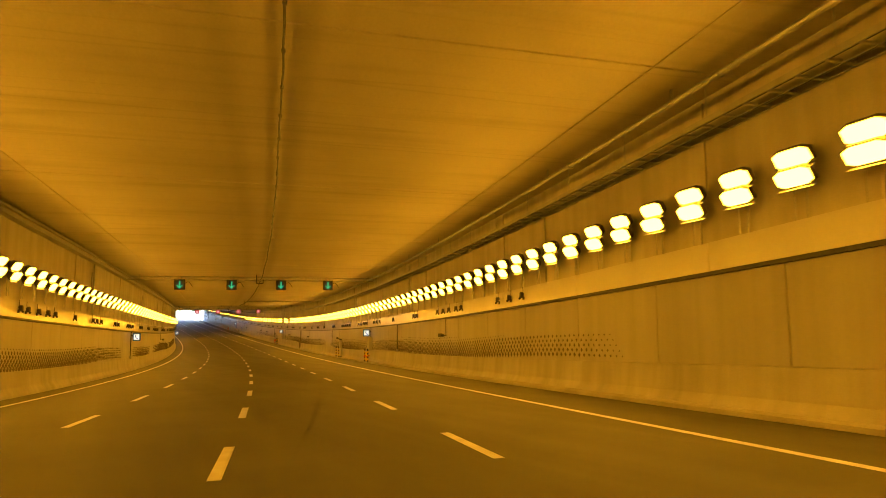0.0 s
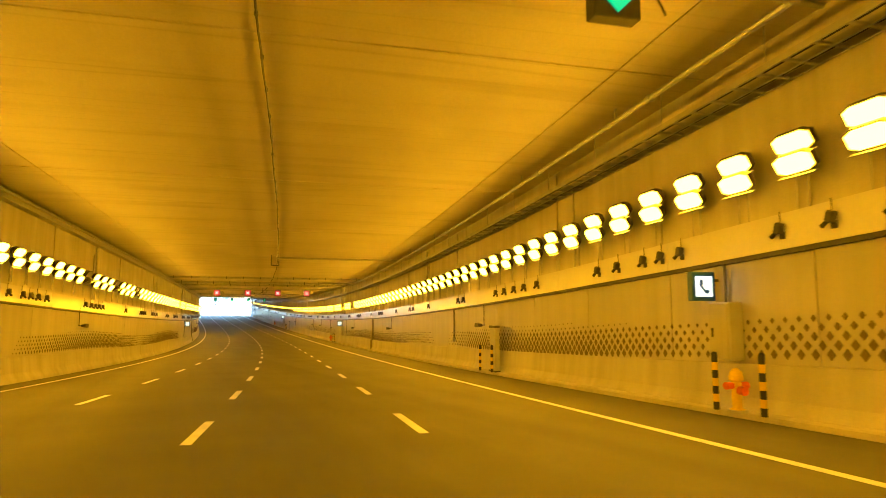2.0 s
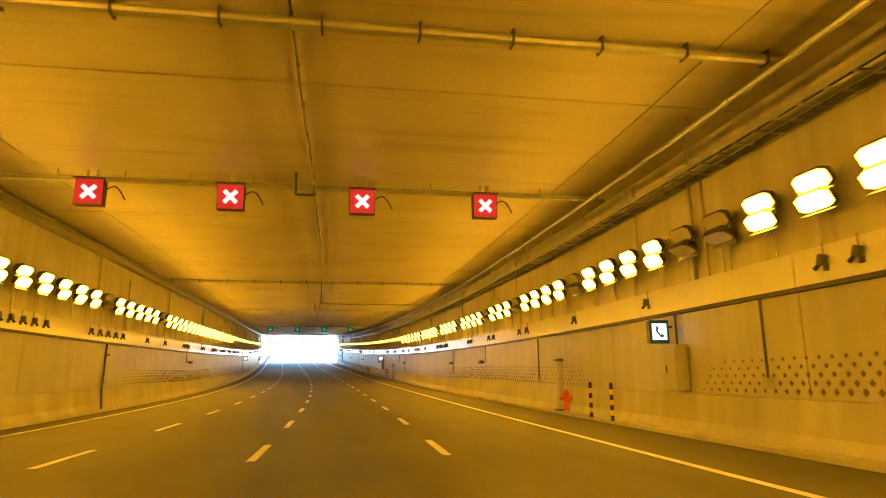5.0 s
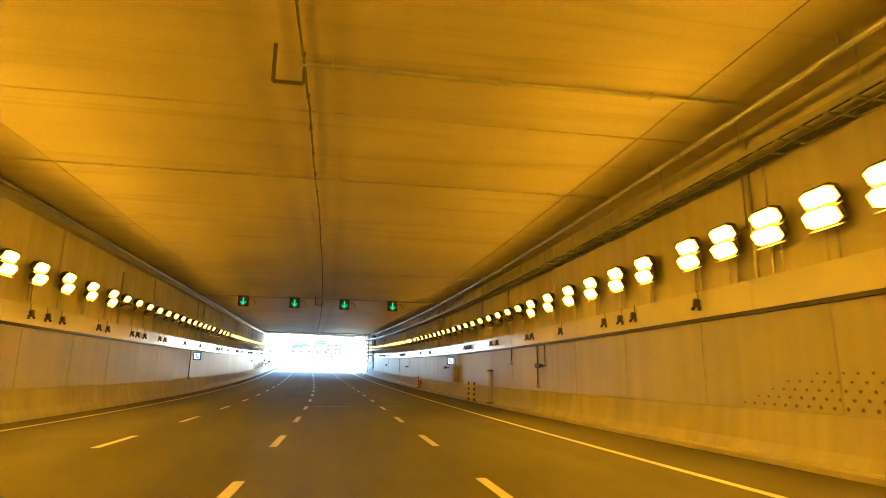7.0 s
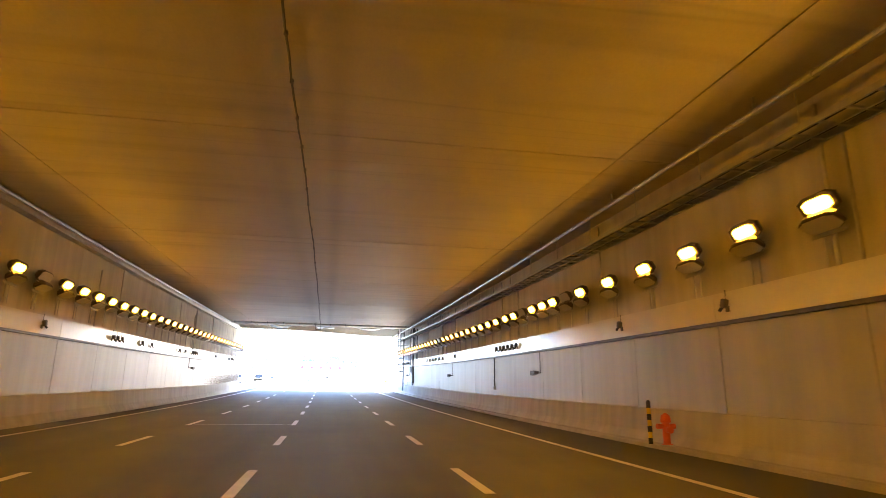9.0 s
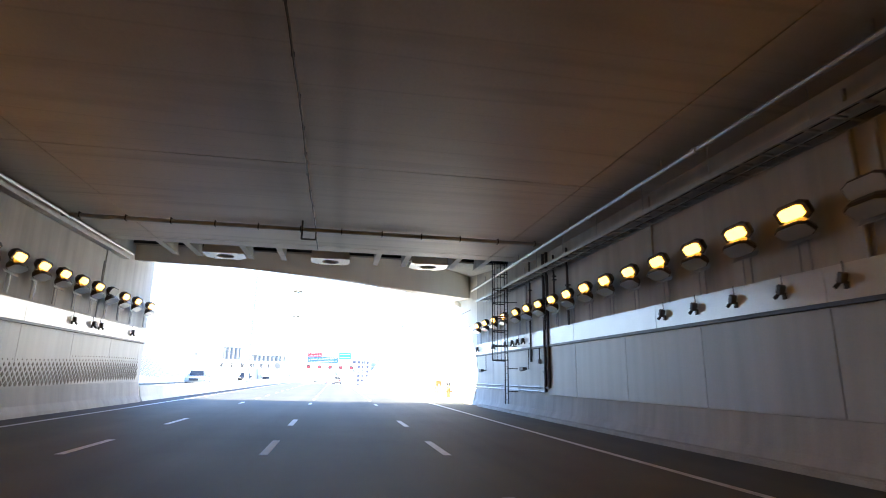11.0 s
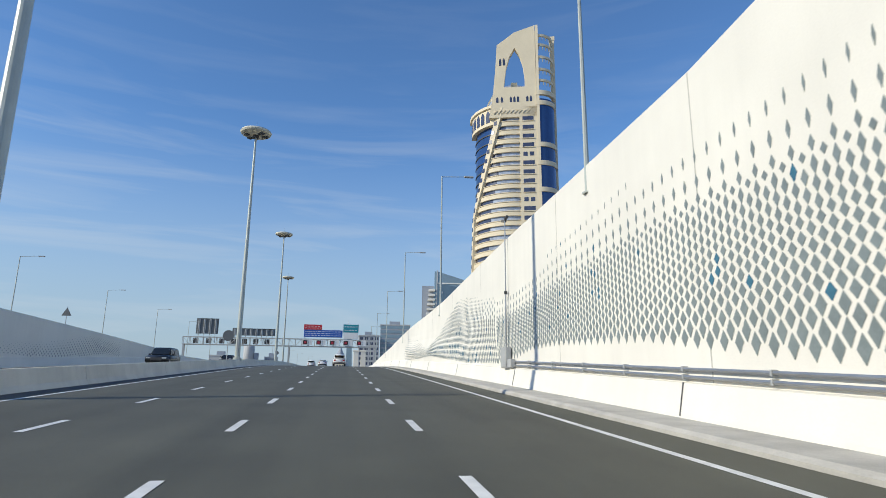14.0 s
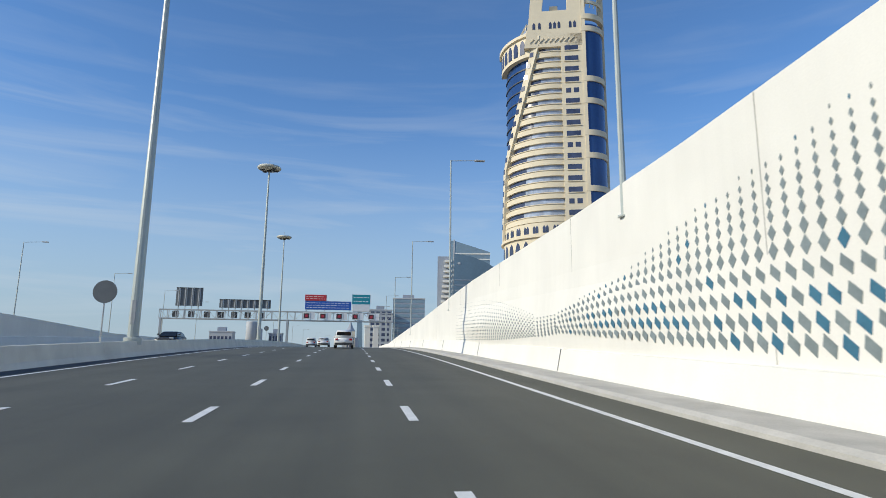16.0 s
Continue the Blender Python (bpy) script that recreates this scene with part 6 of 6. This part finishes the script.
# loggia and dome beside the crown
part("loggia", arc_band(-90, -25, R - 2, R + 0.6, 90.0, 97.0, 30), BEIGE, tower)
part("cornice", arc_band(-92, -25, R - 2, R + 1.3, 96.6, 97.6, 30), BEIGE, tower)
for i in range(6):
    a = radians(-82 + i * 9.5)
    m = pose(math.sin(a) * (R + 0.63), -math.cos(a) * (R + 0.63), 91.2, 0, 0, math.degrees(a))
    part("arch_window", slab([(-0.9, 0), (0.9, 0), (0.9, 3.2), (0.5, 4.2), (0, 4.8), (-0.5, 4.2), (-0.9, 3.2)], 0.12, m), WINDOW, tower)
dome = part("dome", lathe([(11.5, 97), (11.2, 99.5), (10.2, 103), (8.2, 107), (5.2, 110.5), (1.5, 112.3), (0.2, 112.6)], 32), PALE_GLASS, tower, "pale glass dome", True)
for i in range(16):
    for k in (1, -1):
        bm = bmesh.new()
        prev = None
        for j in range(5):
            a = 2 * math.pi * i / 16 + k * j * 0.2
            r, z = ((11.9, 97.5), (11.7, 99.4), (10.9, 102), (9.7, 105), (8.4, 107.5))[j]
            q = Vector((math.sin(a) * r, -math.cos(a) * r, z))
            if prev is not None:
                add_rod(bm, prev, q, 0.18, n=4, caps=False)
            prev = q
        part("trellis_bar", bm, BEIGE, dome)
# glass bay and outer pier
part("pier", box(8.8, 9.8, FRONT - 0.2, FRONT + 5, 30, 129.0), BEIGE, tower)
part("glass_bay", arc_band(0, 90, 5.5, 6.2, 30, 99, 16), BLUE_GLASS, tower).matrix_basis = pose(9.2, -9.6, 0)
for z in (39.5, 46.2, 56.2, 63.2, 73.2, 80.2, 96.5, 100.5):
    part("bay_band", arc_band(-5, 92, 5.4, 6.6, z, z + 1.7, 16), BEIGE, tower).matrix_basis = pose(9.2, -9.6, 0)
part("outer_pier", box(14.6, 16.2, -9.0, -6.0, 30, 126.5), BEIGE, tower)
part("outer_pier_cap", box(14.4, 16.4, -9.2, -5.8, 126.5, 128.0), BEIGE, tower)
for z in (106, 110.5, 115.5, 120.5, 124.5):
    bm = arc_band(0, 88, 5.6, 6.2, z, z + 0.9, 12)
    part("ring_beam", bm, BEIGE, tower).matrix_basis = pose(9.2, -9.6, 0)
    for i in range(6):
        a = radians(8 + i * 14)
        part("ring_strut", rod((9.2 + math.sin(a) * 5.9, -9.6 - math.cos(a) * 5.9, z), (9.2 + math.sin(a) * 5.9, -9.6 - math.cos(a) * 5.9, z - 1.4), 0.15, n=4), BEIGE, tower)

# ---- farther buildings ----
# GLASS_FAR and GREY_FAR are lightened: distance haze mixed into their base colours
GLASS_FAR = shader("haze-paled blue grey curtain glass", (0.24, 0.33, 0.39), 0.2, metal=0.2, vary=0.1, scale=0.05, fine=0.8, bump=0, spec=0.7)
PANEL_FAR = shader("pale facade panels", (0.45, 0.46, 0.47), 0.6, vary=0.06, scale=0.1, fine=1, bump=0)
GREY_FAR = shader("haze-paled grey facade", (0.31, 0.34, 0.39), 0.5, vary=0.08, scale=0.1, fine=1, bump=0)


def block(name, label, x, y, w, d, h, wall, floors, cols, glass=WINDOW, turn=0.0, full=False):
    t = thing(name, label, "building", "", pose(x, y, GROUND_Z, 0, 0, turn))
    part("wall", box(-w / 2, w / 2, -d / 2, d / 2, 0, h), wall, t)
    part("roof", box(-w / 2 - 0.3, w / 2 + 0.3, -d / 2 - 0.3, d / 2 + 0.3, h, h + 0.8), PANEL_FAR, t)
    part("plant_room", box(-w / 5, w / 6, -d / 5, d / 5, h + 0.8, h + 3.4), GREY_FAR, t)
    fh = h / floors
    for i in range(floors):
        if full:
            part("window", box(-w / 2 + 0.2, w / 2 - 0.2, -d / 2 - 0.12, -d / 2 + 0.1, i * fh + fh * 0.3, i * fh + fh * 0.95), glass, t)
            part("window", box(-w / 2 - 0.12, -w / 2 + 0.1, -d / 2 + 0.3, d / 2 - 0.3, i * fh + fh * 0.3, i * fh + fh * 0.95), glass, t)
        else:
            for k in range(cols):
                x0 = -w / 2 + w * (k + 0.18) / cols
                part("window", box(x0, x0 + w / cols * 0.64, -d / 2 - 0.08, -d / 2 + 0.1, i * fh + fh * 0.25, i * fh + fh * 0.8), glass, t)
    return t


# wedge-topped glass block with stepped white balconies
SAIL_FAR = shader("slate blue curtain glass", (0.13, 0.2, 0.26), 0.25, metal=0.2, vary=0.1, scale=0.05, fine=0.8, bump=0, spec=0.6)
t = thing("glass_office", "blue glass office block with a wedge roof", "building", "", pose(78.0, 700.0, GROUND_Z, 0, 0, -8))
part("body", slab([(-10, 0), (16, 0), (16, 68), (-8, 75.5), (-10, 75.5)], 24), GLASS_FAR, t)
part("edge", slab([(-10.6, 0), (-9.6, 0), (-7.4, 76.2), (-8.4, 76.2)], 24.6), PANEL_FAR, t)
part("wing", box(-19.0, -10.5, -10, 10, 0, 65), GREY_FAR, t)
for i in range(18):
    part("balcony", box(-19.4 + 0.3 * i, -9.6, -13.2, -10, 3 + 3.4 * i, 4.4 + 3.4 * i), WHITE, t)
for z in (58.6, 62.4, 66.2):
    part("roof_band", box(-8, 16.2, -12.3, 12.3, z, z + 0.9), WHITE, t)
sail = part("glass_sail", slab([(-8, 0), (24, 0), (24, 53), (19, 57), (12, 61), (4, 64.2), (-8, 66.2)], 3), SAIL_FAR, t, "dark glass sail with a curved top")
sail.location.y = -13.9
for i in range(14):
    part("floor_line", box(-7.6, 23.6, -15.6, -15.4, 4 + 3.4 * i, 4.5 + 3.4 * i), GREY_FAR, t)
part("badge", box(-5.6, -3.8, -15.7, -15.4, 58.8, 60.2, 0.1), PANEL_FAR, t, "pale plain badge")
part("roof_rail", rod((-2, 0, 75), (8, 0, 72), 0.4, n=5), DARK, t)
block("slab_office", "long grey glass office building", 40.0, 705, 21, 16, 36.0, GREY_FAR, 11, 10, GLASS_FAR, -4, True)
block("apartment_block", "pale apartment block with dark window bays", 20.3, 690, 14, 14, 27.0, PANEL_FAR, 8, 4)
# slender far spire, domed tower and low works
t = thing("spire_tower", "slender pale tower tapering to a spire", "tower", "", pose(15.0, 1300.0, GROUND_Z))
part("shaft", slab([(-5.5, 0), (5.5, 0), (3.5, 62), (-1.5, 84), (-4.5, 84)], 9), GLASS_FAR, t)
part("spire", rod((-3, 0, 84), (-3, 0, 98), 0.8, 0.2, 6), PANEL_FAR, t)
t = thing("domed_tower", "pale stone tower with a pyramid top", "tower", "", pose(0.8, 980.0, GROUND_Z))
part("shaft", box(-5, 5, -5, 5, 0, 25), BEIGE, t)
part("roof", lathe([(5.5, 25), (3, 29), (0.3, 36)], 8), GREY_FAR, t)
part("wing", box(-9, -5, -4, 4, 0, 18), PANEL_FAR, t)
part("wing", box(5, 9, -4, 4, 0, 18), PANEL_FAR, t)
for i in range(4):
    for x in (-3, 0, 3):
        part("window", box(x - 0.8, x + 0.8, -5.1, -4.9, 3 + 4.2 * i, 5.8 + 4.2 * i), WINDOW, t)
t = thing("storage_tank", "white cylindrical storage tank", "tank", "", pose(-61.0, 700.0, GROUND_Z))
part("shell", lathe([(3.7, -3), (3.7, 19.0), (3.5, 19.6), (0.4, 19.9)], 36), PANEL_FAR, t, "", True)
part("stair_tower", box(3.7, 6.4, -2, 2, -3, 15), GREY_FAR, t)
block("low_works", "low white industrial shed", -80, 705, 14, 10, 12.5, PANEL_FAR, 1, 6)
block("low_works", "low grey industrial shed", -47, 710, 8, 10, 12.0, GREY_FAR, 2, 4)
for x, y in ((-30, 560), (-26, 600), (-24, 640), (-20, 690), (-16, 740), (22, 560), (24, 610), (25, 660)):
    put(lamp_r, pose(x, y, GROUND_Z))
for x in (7.5, 10.2):
    t = thing("white_pillar", "broad white concrete pillar beyond the gantry", "pillar", "pillars beyond the gantry", pose(x, 500, GROUND_Z - 1))
    part("shaft", box(-0.9, 0.9, -0.9, 0.9, 0, 9.0, 0.08), WHITE, t)
    part("cap", box(-1.1, 1.1, -1.1, 1.1, 9.0, 9.6, 0.05), WHITE, t)
